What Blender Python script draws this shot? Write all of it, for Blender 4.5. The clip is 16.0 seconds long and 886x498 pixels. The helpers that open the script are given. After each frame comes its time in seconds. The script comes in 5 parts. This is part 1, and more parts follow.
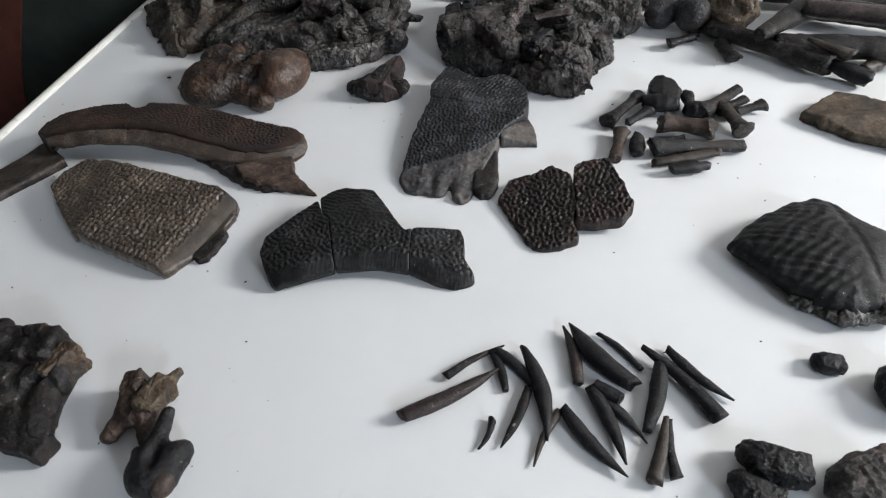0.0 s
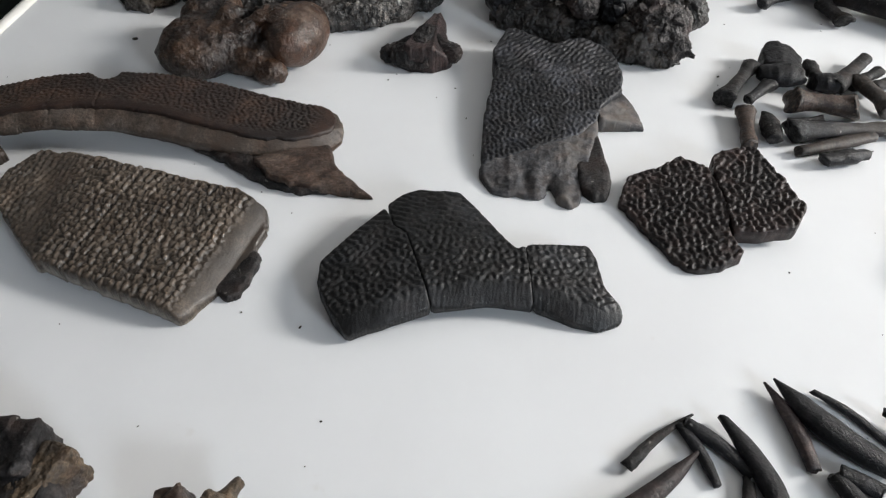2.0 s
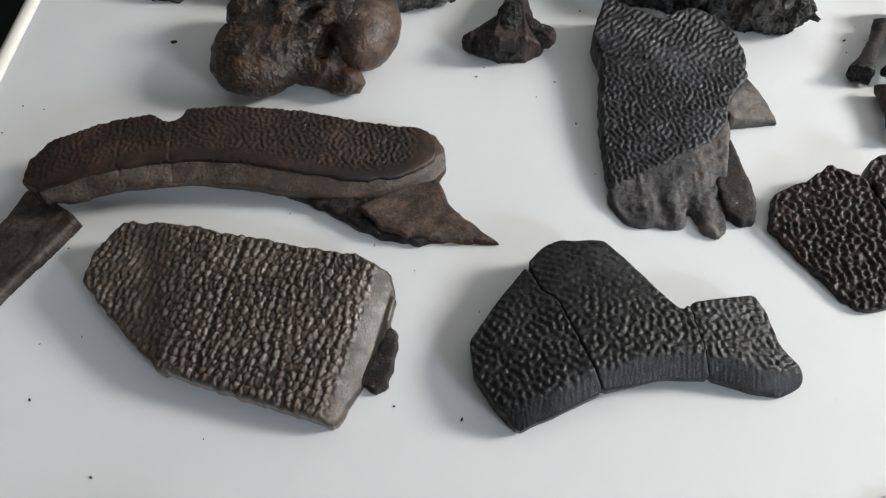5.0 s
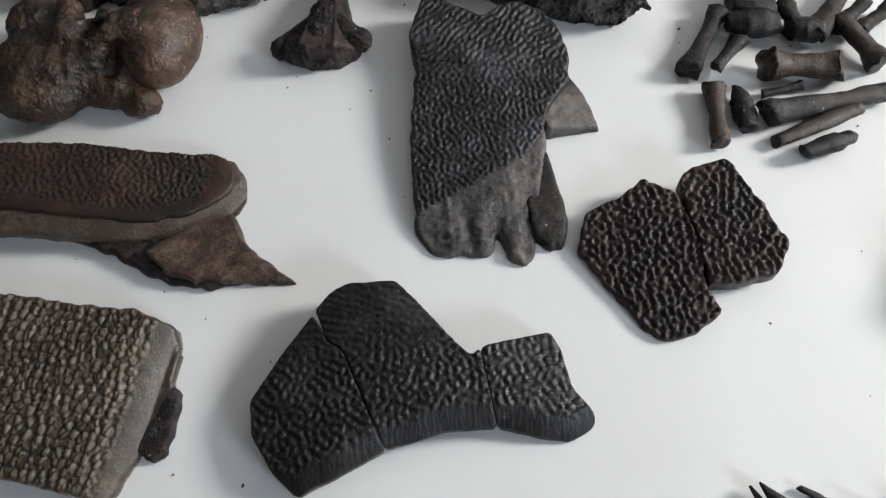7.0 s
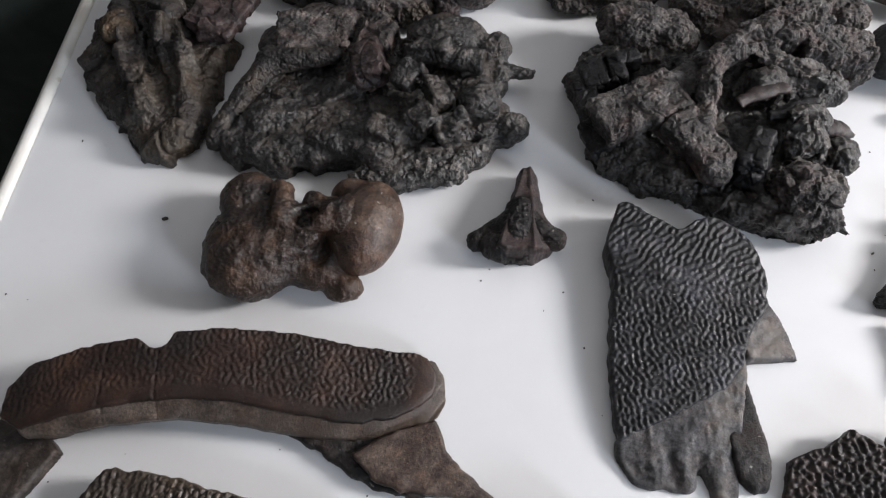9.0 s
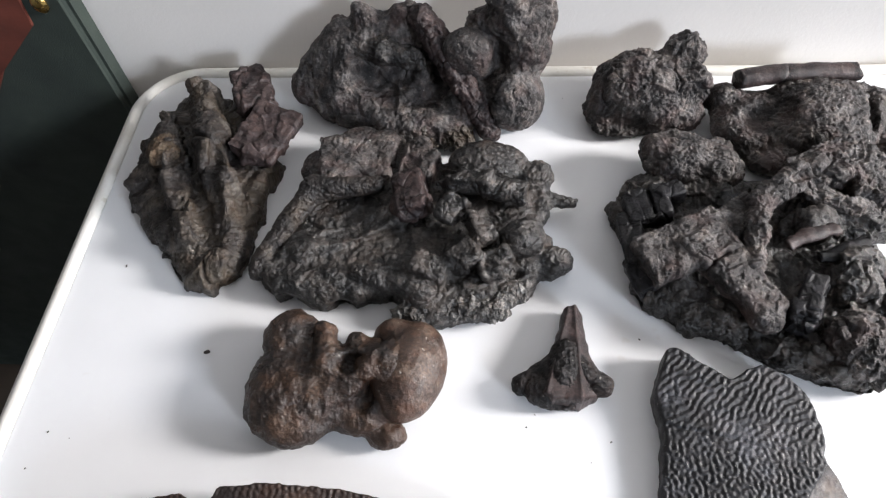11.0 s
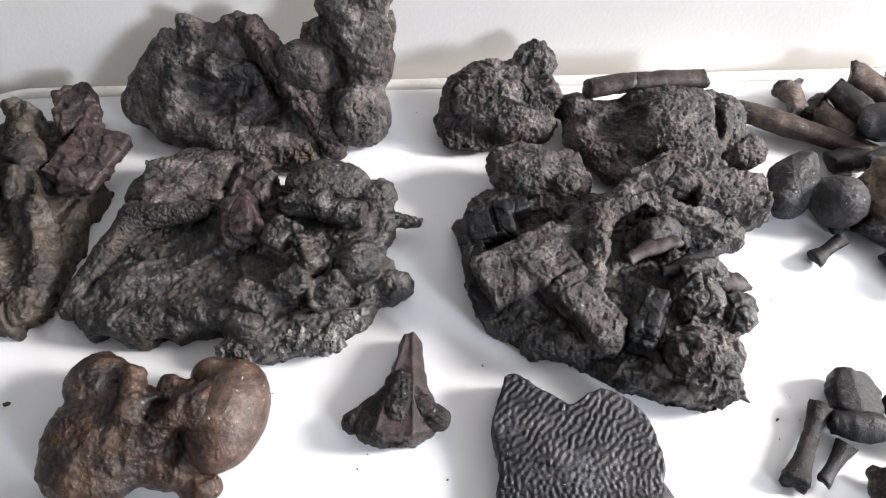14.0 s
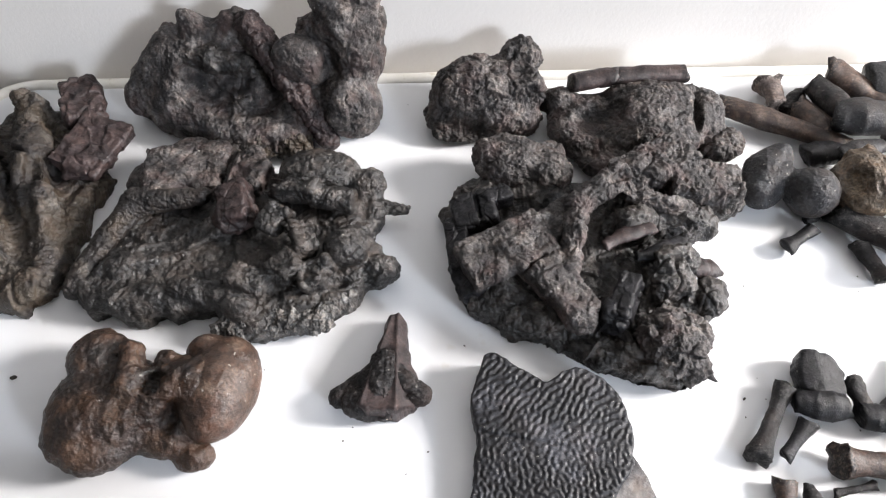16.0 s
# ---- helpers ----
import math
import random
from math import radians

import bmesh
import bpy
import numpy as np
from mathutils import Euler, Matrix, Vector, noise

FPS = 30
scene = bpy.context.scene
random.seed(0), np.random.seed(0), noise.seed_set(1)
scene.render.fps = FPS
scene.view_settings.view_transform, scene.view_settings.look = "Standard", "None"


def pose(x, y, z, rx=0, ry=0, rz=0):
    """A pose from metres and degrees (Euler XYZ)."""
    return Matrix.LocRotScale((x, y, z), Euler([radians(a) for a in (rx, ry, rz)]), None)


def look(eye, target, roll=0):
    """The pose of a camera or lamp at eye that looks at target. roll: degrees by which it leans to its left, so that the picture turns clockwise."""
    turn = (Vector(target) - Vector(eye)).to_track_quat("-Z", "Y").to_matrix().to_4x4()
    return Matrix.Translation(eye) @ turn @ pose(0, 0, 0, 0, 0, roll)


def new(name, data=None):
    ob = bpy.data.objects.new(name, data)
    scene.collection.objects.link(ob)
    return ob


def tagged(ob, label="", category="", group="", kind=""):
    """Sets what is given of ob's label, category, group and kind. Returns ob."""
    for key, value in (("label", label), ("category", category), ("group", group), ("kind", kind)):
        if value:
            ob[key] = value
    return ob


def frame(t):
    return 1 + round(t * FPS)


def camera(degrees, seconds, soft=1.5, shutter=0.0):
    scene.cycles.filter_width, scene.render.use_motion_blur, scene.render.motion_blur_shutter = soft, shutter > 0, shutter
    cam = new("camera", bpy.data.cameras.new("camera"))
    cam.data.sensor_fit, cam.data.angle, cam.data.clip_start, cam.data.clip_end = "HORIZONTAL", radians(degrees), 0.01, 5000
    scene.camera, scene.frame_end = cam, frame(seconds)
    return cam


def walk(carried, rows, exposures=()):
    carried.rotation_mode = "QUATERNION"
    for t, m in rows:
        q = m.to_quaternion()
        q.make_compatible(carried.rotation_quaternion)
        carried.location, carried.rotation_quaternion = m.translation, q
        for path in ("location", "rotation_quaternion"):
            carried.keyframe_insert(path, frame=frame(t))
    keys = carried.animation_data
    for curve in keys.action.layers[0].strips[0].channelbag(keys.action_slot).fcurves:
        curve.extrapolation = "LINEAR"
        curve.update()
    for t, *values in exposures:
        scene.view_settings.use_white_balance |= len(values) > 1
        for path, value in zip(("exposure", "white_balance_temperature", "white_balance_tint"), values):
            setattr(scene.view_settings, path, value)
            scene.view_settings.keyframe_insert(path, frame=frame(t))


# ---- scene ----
cam = camera(65.9, 16.0, soft=1.2)
PATH = [
    (0, (0.318, -0.363, 0.398), (-0.052, 1.039, -0.979), -5.8),
    (0.5, (0.253, -0.295, 0.355), (-0.044, 1.131, -1.017), -2.8),
    (1, (0.198, -0.261, 0.321), (-0.068, 1.17, -1.052), -1.7),
    (1.5, (0.171, -0.235, 0.305), (-0.069, 1.162, -1.105), -2.7),
    (2, (0.165, -0.251, 0.323), (0.022, 1.123, -1.123), -0.8),
    (2.5, (0.141, -0.224, 0.316), (-0.038, 1.108, -1.164), -2.4),
    (3, (0.106, -0.186, 0.325), (-0.101, 1.027, -1.251), -2.0),
    (3.5, (0.095, -0.161, 0.368), (-0.121, 0.913, -1.305), -6.5),
    (3.7, (0.091, -0.144, 0.374), (-0.098, 0.948, -1.291), -4.9),
    (5.8, (0.057, -0.129, 0.37), (-0.001, 0.818, -1.391), -7.8),
    (6, (0.082, -0.114, 0.379), (0.017, 0.792, -1.404), -8.8),
    (6.5, (0.145, -0.112, 0.355), (0.102, 0.775, -1.437), -5.7),
    (7, (0.173, -0.072, 0.374), (0.153, 0.826, -1.413), -5.3),
    (7.5, (0.17, -0.058, 0.382), (0.128, 0.87, -1.389), -2.9),
    (8, (0.135, -0.045, 0.387), (0.089, 0.907, -1.371), -2.0),
    (8.5, (0.1, -0.023, 0.418), (0.014, 0.965, -1.319), -3.7),
    (9, (0.067, 0.024, 0.439), (-0.043, 1.022, -1.29), -4.7),
    (9.5, (0.059, 0.044, 0.432), (-0.068, 1.064, -1.284), -5.2),
    (10, (0.056, 0.06, 0.445), (-0.089, 1.095, -1.259), -5.8),
    (10.2, (0.048, 0.072, 0.464), (-0.126, 1.134, -1.221), -6.9),
    (12.3, (0.047, 0.101, 0.479), (-0.082, 1.213, -1.178), -4.4),
    (12.5, (0.066, 0.106, 0.475), (-0.048, 1.227, -1.177), -4.2),
    (13, (0.1, 0.12, 0.464), (0.047, 1.24, -1.192), -3.1),
    (13.5, (0.119, 0.118, 0.449), (0.099, 1.24, -1.206), -2.0),
    (14, (0.128, 0.118, 0.447), (0.121, 1.245, -1.205), -1.6),
    (14.5, (0.134, 0.116, 0.449), (0.142, 1.251, -1.198), -1.1),
    (15, (0.135, 0.112, 0.442), (0.162, 1.22, -1.223), -0.3),
    (15.5, (0.138, 0.104, 0.456), (0.163, 1.223, -1.202), 0.2),
    (16, (0.145, 0.097, 0.461), (0.116, 1.218, -1.194), -2.1),
]

EXPOSURES = [(0.0, -0.50, 6200, 8), (1.5, -0.36, 6300, 8), (2.5, -0.36, 6350, 8), (3.5, -0.36, 6400, 8), (6.0, -0.42, 6350, 7), (7.0, -0.50, 6350, 8), (7.5, -0.50, 6400, 9),
             (8.5, -0.36, 6350, 10), (9.0, -0.22, 6250, 12), (10.0, 0.16, 6250, 12), (12.5, 0.68, 6350, 12), (16.0, 0.70, 6350, 12)]
walk(cam, [(t, look(eye, target, roll)) for t, eye, target, roll in PATH], EXPOSURES)

# ---- light ----
world = bpy.data.worlds.new("world")
scene.world = world
world.use_nodes = True
sky = world.node_tree.nodes.new("ShaderNodeTexSky")
sky.sky_type, sky.sun_disc = "NISHITA", False
sky.sun_elevation, sky.sun_rotation = radians(35), radians(200)
world.node_tree.links.new(sky.outputs[0], world.node_tree.nodes["Background"].inputs[0])
world.node_tree.nodes["Background"].inputs[1].default_value = 0.10


def window_light(name, place, target, size_x, size_y, power, colour):
    data = bpy.data.lights.new(name, "AREA")
    data.shape, data.size, data.size_y, data.energy, data.color = "RECTANGLE", size_x, size_y, power, colour
    ob = new(name, data)
    ob.matrix_world = look(place, target)
    return ob


window_light("window_daylight", (2.26, 0.36, 0.98), (0.1, 0.32, 0.06), 0.44, 0.52, 86.0, (1.0, 0.955, 0.91))
window_light("front_window_daylight", (2.26, -1.87, 1.21), (0.1, 0.50, 0.10), 0.56, 0.62, 52.0, (0.84, 0.91, 1.0))

# ---- numbers: noise, reliefs, solids ----


def hashed(i, j, k, seed):
    n = (i * 374761393 + j * 668265263 + k * 2147483647 + seed * 974634777) & 0xFFFFFFFF
    n = ((n ^ (n >> 13)) * 1274126177) & 0xFFFFFFFF
    n = ((n ^ (n >> 16)) * 2246822519) & 0xFFFFFFFF
    return ((n ^ (n >> 15)) & 0xFFFF) / 32767.5 - 1.0


def value_noise(p, seed):
    """Smooth noise of -1 to 1 at rows of places."""
    cell = np.floor(p).astype(np.int64)
    f = p - cell
    f = f * f * (3 - 2 * f)
    out = 0.0
    for a in (0, 1):
        for b in (0, 1):
            for c in (0, 1):
                w = (f[:, 0] if a else 1 - f[:, 0]) * (f[:, 1] if b else 1 - f[:, 1]) * (f[:, 2] if c else 1 - f[:, 2])
                out = out + w * hashed(cell[:, 0] + a, cell[:, 1] + b, cell[:, 2] + c, seed)
    return out


def fractal(p, size, octaves, seed, ridged=False):
    """Fractal noise with a largest feature of that size; ridged gives creases."""
    total, amp, norm = 0.0, 1.0, 0.0
    for o in range(octaves):
        v = value_noise(p * (2.03 ** o / size) + 17.3 * o, seed + o)
        total, norm = total + amp * ((1 - 2.4 * np.abs(v) ** 0.75) if ridged else v), norm + amp
        amp *= 0.55
    return total / norm


def cracked(p, size, seed, tones=False):
    """Distance to the borders of random cells, about 0 on a border to 0.6 inside; with tones, a random number for each cell too."""
    q = p / size
    cell = np.floor(q).astype(np.int64)
    f1, f2, kin = np.full(len(q), 9.0), np.full(len(q), 9.0), np.zeros(len(q))
    for a in (-1, 0, 1):
        for b in (-1, 0, 1):
            for c in (-1, 0, 1):
                i, j, k = cell[:, 0] + a, cell[:, 1] + b, cell[:, 2] + c
                off = np.stack([i + 0.5 + 0.42 * hashed(i, j, k, seed), j + 0.5 + 0.42 * hashed(i, j, k, seed + 1),
                                k + 0.5 + 0.42 * hashed(i, j, k, seed + 2)], 1) - q
                d = np.sqrt((off ** 2).sum(1))
                f2 = np.where(d < f1, f1, np.minimum(f2, d))
                kin = np.where(d < f1, hashed(i, j, k, seed + 3), kin)
                f1 = np.minimum(f1, d)
    return (f2 - f1, kin) if tones else f2 - f1


def labyrinth(shape, step, wave, seed, angle=0.0, stretch=0.0, spread=0.28):
    """Winding ridges of one wave length on a grid, drawn out across an angle."""
    w = np.random.RandomState(seed).randn(*shape)
    fx, fy = np.meshgrid(np.fft.fftfreq(shape[0], step), np.fft.fftfreq(shape[1], step), indexing="ij")
    f, turn = np.hypot(fx, fy), np.arctan2(fy, fx) - radians(angle)
    keep = np.exp(-(((f - 1 / wave) * wave / spread) ** 2)) * np.exp(-stretch * np.sin(turn) ** 2)
    out = np.fft.ifft2(np.fft.fft2(w) * keep).real
    return np.tanh(1.5 * out / out.std())


def cobbles(x, y, size, seed, flat=0.75, angle=0.0, groove=0.30):
    """Rounded raised cells with grooves between them."""
    c, s = math.cos(radians(angle)), math.sin(radians(angle))
    p = np.stack([(c * x + s * y).ravel(), (c * y - s * x).ravel() / flat, np.zeros(x.size)], 1)
    p += 0.16 * size * np.stack([value_noise(p / (2.2 * size) + 9 * k, seed + 40 + k) for k in range(3)], 1)
    p[:, 2] = 0.5 * size
    v = cracked(p, size, seed).reshape(x.shape)
    v = np.clip(v / groove, 0, 1)
    return v * v * (3 - 2 * v) * 2 - 1


def flat_fractal(x, y, size, octaves, seed, ridged=False):
    """Fractal noise over a plate's face."""
    return fractal(np.stack([x.ravel(), y.ravel(), 0 * x.ravel()], 1), size, octaves, seed, ridged).reshape(x.shape)


def inside(px, py, outline):
    """Signed distance to an outline, positive inside, and the nearest places on it."""
    pts = np.asarray(outline, float)
    shape = px.shape
    q = np.stack([px.ravel(), py.ravel()], 1)
    best, near, odd = np.full(len(q), 1e9), np.zeros_like(q), np.zeros(len(q), bool)
    for a, b in zip(pts, np.roll(pts, -1, 0)):
        ab = b - a
        u = np.clip(((q - a) @ ab) / max(ab @ ab, 1e-9), 0, 1)
        at = a + u[:, None] * ab
        d = ((q - at) ** 2).sum(1)
        closer = d < best
        best, near[closer] = np.where(closer, d, best), at[closer]
        cross = (a[1] > q[:, 1]) != (b[1] > q[:, 1])
        if a[1] != b[1]:
            odd ^= cross & (q[:, 0] < (b[0] - a[0]) * (q[:, 1] - a[1]) / (b[1] - a[1]) + a[0])
    return (np.sqrt(best) * np.where(odd, 1, -1)).reshape(shape), near.reshape(*shape, 2)


def worn(outline, piece=3.0, rough=0.5, seed=0):
    """An outline with its corners eased and its edges broken unevenly."""
    pts = np.asarray(outline, float)
    out = []
    for a, b in zip(pts, np.roll(pts, -1, 0)):
        n = max(2, int(np.hypot(*(b - a)) / piece))
        for k in range(n):
            out.append(a + (b - a) * (k + 0.5) / n)
    out = np.array(out)
    r = np.random.RandomState(seed)
    j = r.randn(len(out), 2) * rough
    return out + j + 0.5 * np.roll(j, 1, 0)


def link_mesh(name, verts, faces, material, parent=None, label="", relief=None, smooth=True, broken=None):
    """One mesh object from places in millimetres."""
    me = bpy.data.meshes.new(name)
    me.from_pydata((np.asarray(verts) * 0.001).tolist(), [], [list(map(int, f)) for f in faces])
    me.materials.append(material)
    if relief is not None:
        me.attributes.new("relief", "FLOAT", "POINT").data.foreach_set("value", np.asarray(relief, np.float32))
    if broken is not None:
        me.attributes.new("broken", "FLOAT", "POINT").data.foreach_set("value", np.asarray(broken, np.float32))
    if smooth:
        me.polygons.foreach_set("use_smooth", np.ones(len(me.polygons), bool))
    me.update()
    ob = new(name, me)
    if parent is not None:
        ob.parent = parent
    return tagged(ob, label)


def part(name, bm, material, parent, label=""):
    """Links a bmesh as one mesh object under a thing or a part."""
    me = bpy.data.meshes.new(name)
    bm.to_mesh(me)
    bm.free()
    me.materials.append(material)
    ob = new(name, me)
    ob.parent = parent
    return tagged(ob, label)


def base(name, place, turn, label, category, group="", kind=""):
    """An Empty at the base of a thing."""
    ob = new(name)
    ob.empty_display_size = 0.02
    ob.matrix_world = pose(*place, 0, 0, turn)
    return tagged(ob, label, category, group, kind)


def slab(name, outline, top, bottom, material, parent=None, label="", step=0.75, seed=0, rough=0.5, round_edge=2.5, relief=None):
    """A plate with an outline (mm): top(x, y, d) and bottom(x, y, d) give its two faces, d the way to its edge."""
    edge = worn(outline, 3.0, rough, seed)
    lo, hi = edge.min(0) - 2 * step, edge.max(0) + 2 * step
    gx, gy = np.meshgrid(np.arange(lo[0], hi[0], step), np.arange(lo[1], hi[1], step), indexing="ij")
    d, near = inside(gx, gy, edge)
    ok = d > -0.75 * step
    cells = ok[:-1, :-1] & ok[1:, :-1] & ok[1:, 1:] & ok[:-1, 1:]
    used = np.zeros_like(ok)
    for a in (slice(None, -1), slice(1, None)):
        for b in (slice(None, -1), slice(1, None)):
            used[a, b] |= cells
    snap = used & (d < 0.35 * step)
    gx, gy = np.where(snap, near[..., 0], gx), np.where(snap, near[..., 1], gy)
    d = np.where(snap, 0.0, np.maximum(d, 0))
    rel = relief(gx, gy, d) if relief else np.zeros_like(gx)
    fade = np.clip(d / (1.6 * round_edge), 0, 1)
    curve = round_edge * (1 - np.sqrt(np.clip(1 - (1 - np.clip(d / round_edge, 0, 1)) ** 2, 0, 1)))
    zb = bottom(gx, gy, d)
    zt = np.maximum(top(gx, gy, d) + rel * (0.35 + 0.65 * fade) - curve, zb + 0.6)
    index = np.full(ok.shape, -1)
    index[used] = np.arange(used.sum())
    n = int(used.sum())
    i, j = np.nonzero(cells)
    quads = np.stack([index[i, j], index[i + 1, j], index[i + 1, j + 1], index[i, j + 1]], 1)
    padded = np.pad(cells, 1)
    sides = []
    for di, dj, p, q in ((0, -1, (0, 0), (1, 0)), (1, 0, (1, 0), (1, 1)), (0, 1, (1, 1), (0, 1)), (-1, 0, (0, 1), (0, 0))):
        free = ~padded[i + 1 + di, j + 1 + dj]
        a, b = index[i[free] + p[0], j[free] + p[1]], index[i[free] + q[0], j[free] + q[1]]
        sides.append(np.stack([b, a, a + n, b + n], 1))
    verts = np.concatenate([np.stack([gx[used], gy[used], z[used]], 1) for z in (zt, zb)])
    faces = np.concatenate([quads, quads[:, ::-1] + n, *sides])
    shown = np.concatenate([rel[used], np.zeros(n)])
    if relief is not None and np.ptp(rel) > 0:
        shown = shown / max(np.abs(rel).max(), 1e-6)
    return link_mesh(name, verts, faces, material, parent, label, shown)


def nets(field, lo, step):
    """The surface where a field on a grid is zero (below zero inside): places and four-sided faces."""
    sign = field < 0
    n = np.array(field.shape) - 1
    total, count = np.zeros((*n, 3)), np.zeros(n)
    corner = [(a, b, c) for a in (0, 1) for b in (0, 1) for c in (0, 1)]

    def at(v, o):
        return v[o[0]:n[0] + o[0], o[1]:n[1] + o[1], o[2]:n[2] + o[2]]

    for o in corner:
        for axis in range(3):
            if o[axis]:
                continue
            e = list(o)
            e[axis] = 1
            va, vb = at(field, o), at(field, e)
            hit = at(sign, o) != at(sign, e)
            u = np.where(hit, va / np.where(hit, va - vb, 1), 0)
            for k in range(3):
                total[..., k] += hit * (o[k] + (u if k == axis else 0))
            count += hit
    live = count > 0
    index = np.full(n, -1)
    index[live] = np.arange(live.sum())
    ijk = np.stack(np.nonzero(live), 1)
    verts = np.asarray(lo) + step * (ijk + total[live] / count[live][:, None])
    faces = []
    for axis in range(3):
        u, v = (axis + 1) % 3, (axis + 2) % 3
        a = [slice(1, -1)] * 3
        b = [slice(1, -1)] * 3
        a[axis], b[axis] = slice(0, -1), slice(1, None)
        sa, sb = sign[tuple(a)], sign[tuple(b)]
        for inner, flip in ((sa & ~sb, False), (~sa & sb, True)):
            cell = np.stack(np.nonzero(inner), 1)
            cell[:, u] += 1
            cell[:, v] += 1
            quad = []
            for du, dv in ((1, 1), (0, 1), (0, 0), (1, 0)):
                c = cell.copy()
                c[:, u] -= du
                c[:, v] -= dv
                quad.append(index[c[:, 0], c[:, 1], c[:, 2]])
            quad = np.stack(quad, 1)
            faces.append(quad[:, ::-1] if flip else quad)
    return verts, np.concatenate(faces)


def refine(verts, faces):
    """Each four-sided face cut into four."""
    n = len(verts)
    sides = np.sort(np.stack([faces, np.roll(faces, -1, 1)], -1), -1)
    key, back = np.unique((sides[..., 0] * n + sides[..., 1]).ravel(), return_inverse=True)
    mid = n + back.reshape(faces.shape)
    core = n + len(key) + np.arange(len(faces))
    places = np.concatenate([verts, (verts[key // n] + verts[key % n]) / 2, verts[faces].mean(1)])
    return places, np.concatenate([np.stack([faces[:, k], mid[:, k], core, mid[:, k - 1]], 1) for k in range(4)])


def outward(verts, faces):
    """Normals at the places of a closed mesh."""
    q = verts[faces]
    face = np.cross(q[:, 2] - q[:, 0], q[:, 3] - q[:, 1])
    if ((q.mean(1) - verts.mean(0)) * face).sum() < 0:
        face = -face
    out = np.zeros_like(verts)
    for k in range(4):
        np.add.at(out, faces[:, k], face)
    return out / (np.linalg.norm(out, axis=1)[:, None] + 1e-9)


def blend(a, b, k):
    h = np.clip(0.5 + 0.5 * (b - a) / k, 0, 1)
    return b + (a - b) * h - k * h * (1 - h)


def shape_field(shapes, x, y, z, soft):
    """The joined field of a list of shapes in mm. ball: centre, radii, turn, tilt. rod: ends, radii. rock: outline, height, rounding.
    chip: centre, half sizes, turn, tilt. A name that ends in _cut takes away."""
    field = np.full(np.broadcast(x, y, z).shape, 1e3)
    for kind, *v in shapes:
        what = kind.replace("_cut", "")
        if what in ("ball", "chip"):
            (cx, cy, cz), radii, turn, tilt = v[0], v[1], radians(v[2] if len(v) > 2 else 0), radians(v[3] if len(v) > 3 else 0)
            dx, dy, dz = x - cx, y - cy, z - cz
            a, b = dx * math.cos(turn) + dy * math.sin(turn), dy * math.cos(turn) - dx * math.sin(turn)
            a, c = a * math.cos(tilt) + dz * math.sin(tilt), dz * math.cos(tilt) - a * math.sin(tilt)
            if what == "ball":
                k = np.sqrt((a / radii[0]) ** 2 + (b / radii[1]) ** 2 + (c / radii[2]) ** 2)
                d = (k - 1) * min(radii) * np.clip(0.6 + 0.4 * k, 0.6, 1.5)
            else:
                r = 0.3 * min(radii)
                q = [np.abs(m) - (h - r) for m, h in zip((a, b, c), radii)]
                d = np.sqrt(sum(np.maximum(m, 0) ** 2 for m in q)) + np.minimum(np.maximum(np.maximum(q[0], q[1]), q[2]), 0) - r
        elif what == "rod":
            a, b, ra, rb = np.array(v[0], float), np.array(v[1], float), v[2], v[3]
            ab = b - a
            u = np.clip(((x - a[0]) * ab[0] + (y - a[1]) * ab[1] + (z - a[2]) * ab[2]) / (ab @ ab), 0, 1)
            d = np.sqrt((x - a[0] - u * ab[0]) ** 2 + (y - a[1] - u * ab[1]) ** 2 + (z - a[2] - u * ab[2]) ** 2) - (ra + (rb - ra) * u)
        else:
            outline, height, ease = v[:3]
            flat = -inside(x[:, :, 0], y[:, :, 0], outline)[0][:, :, None]
            over = np.maximum(z - (height - ease), 0)
            d = np.sqrt(np.maximum(flat + ease, 0) ** 2 + over ** 2) + np.minimum(np.maximum(flat + ease, z - height + ease), 0) - ease
        field = -blend(-field, d, soft) if kind.endswith("_cut") else blend(field, d, soft)
    return field


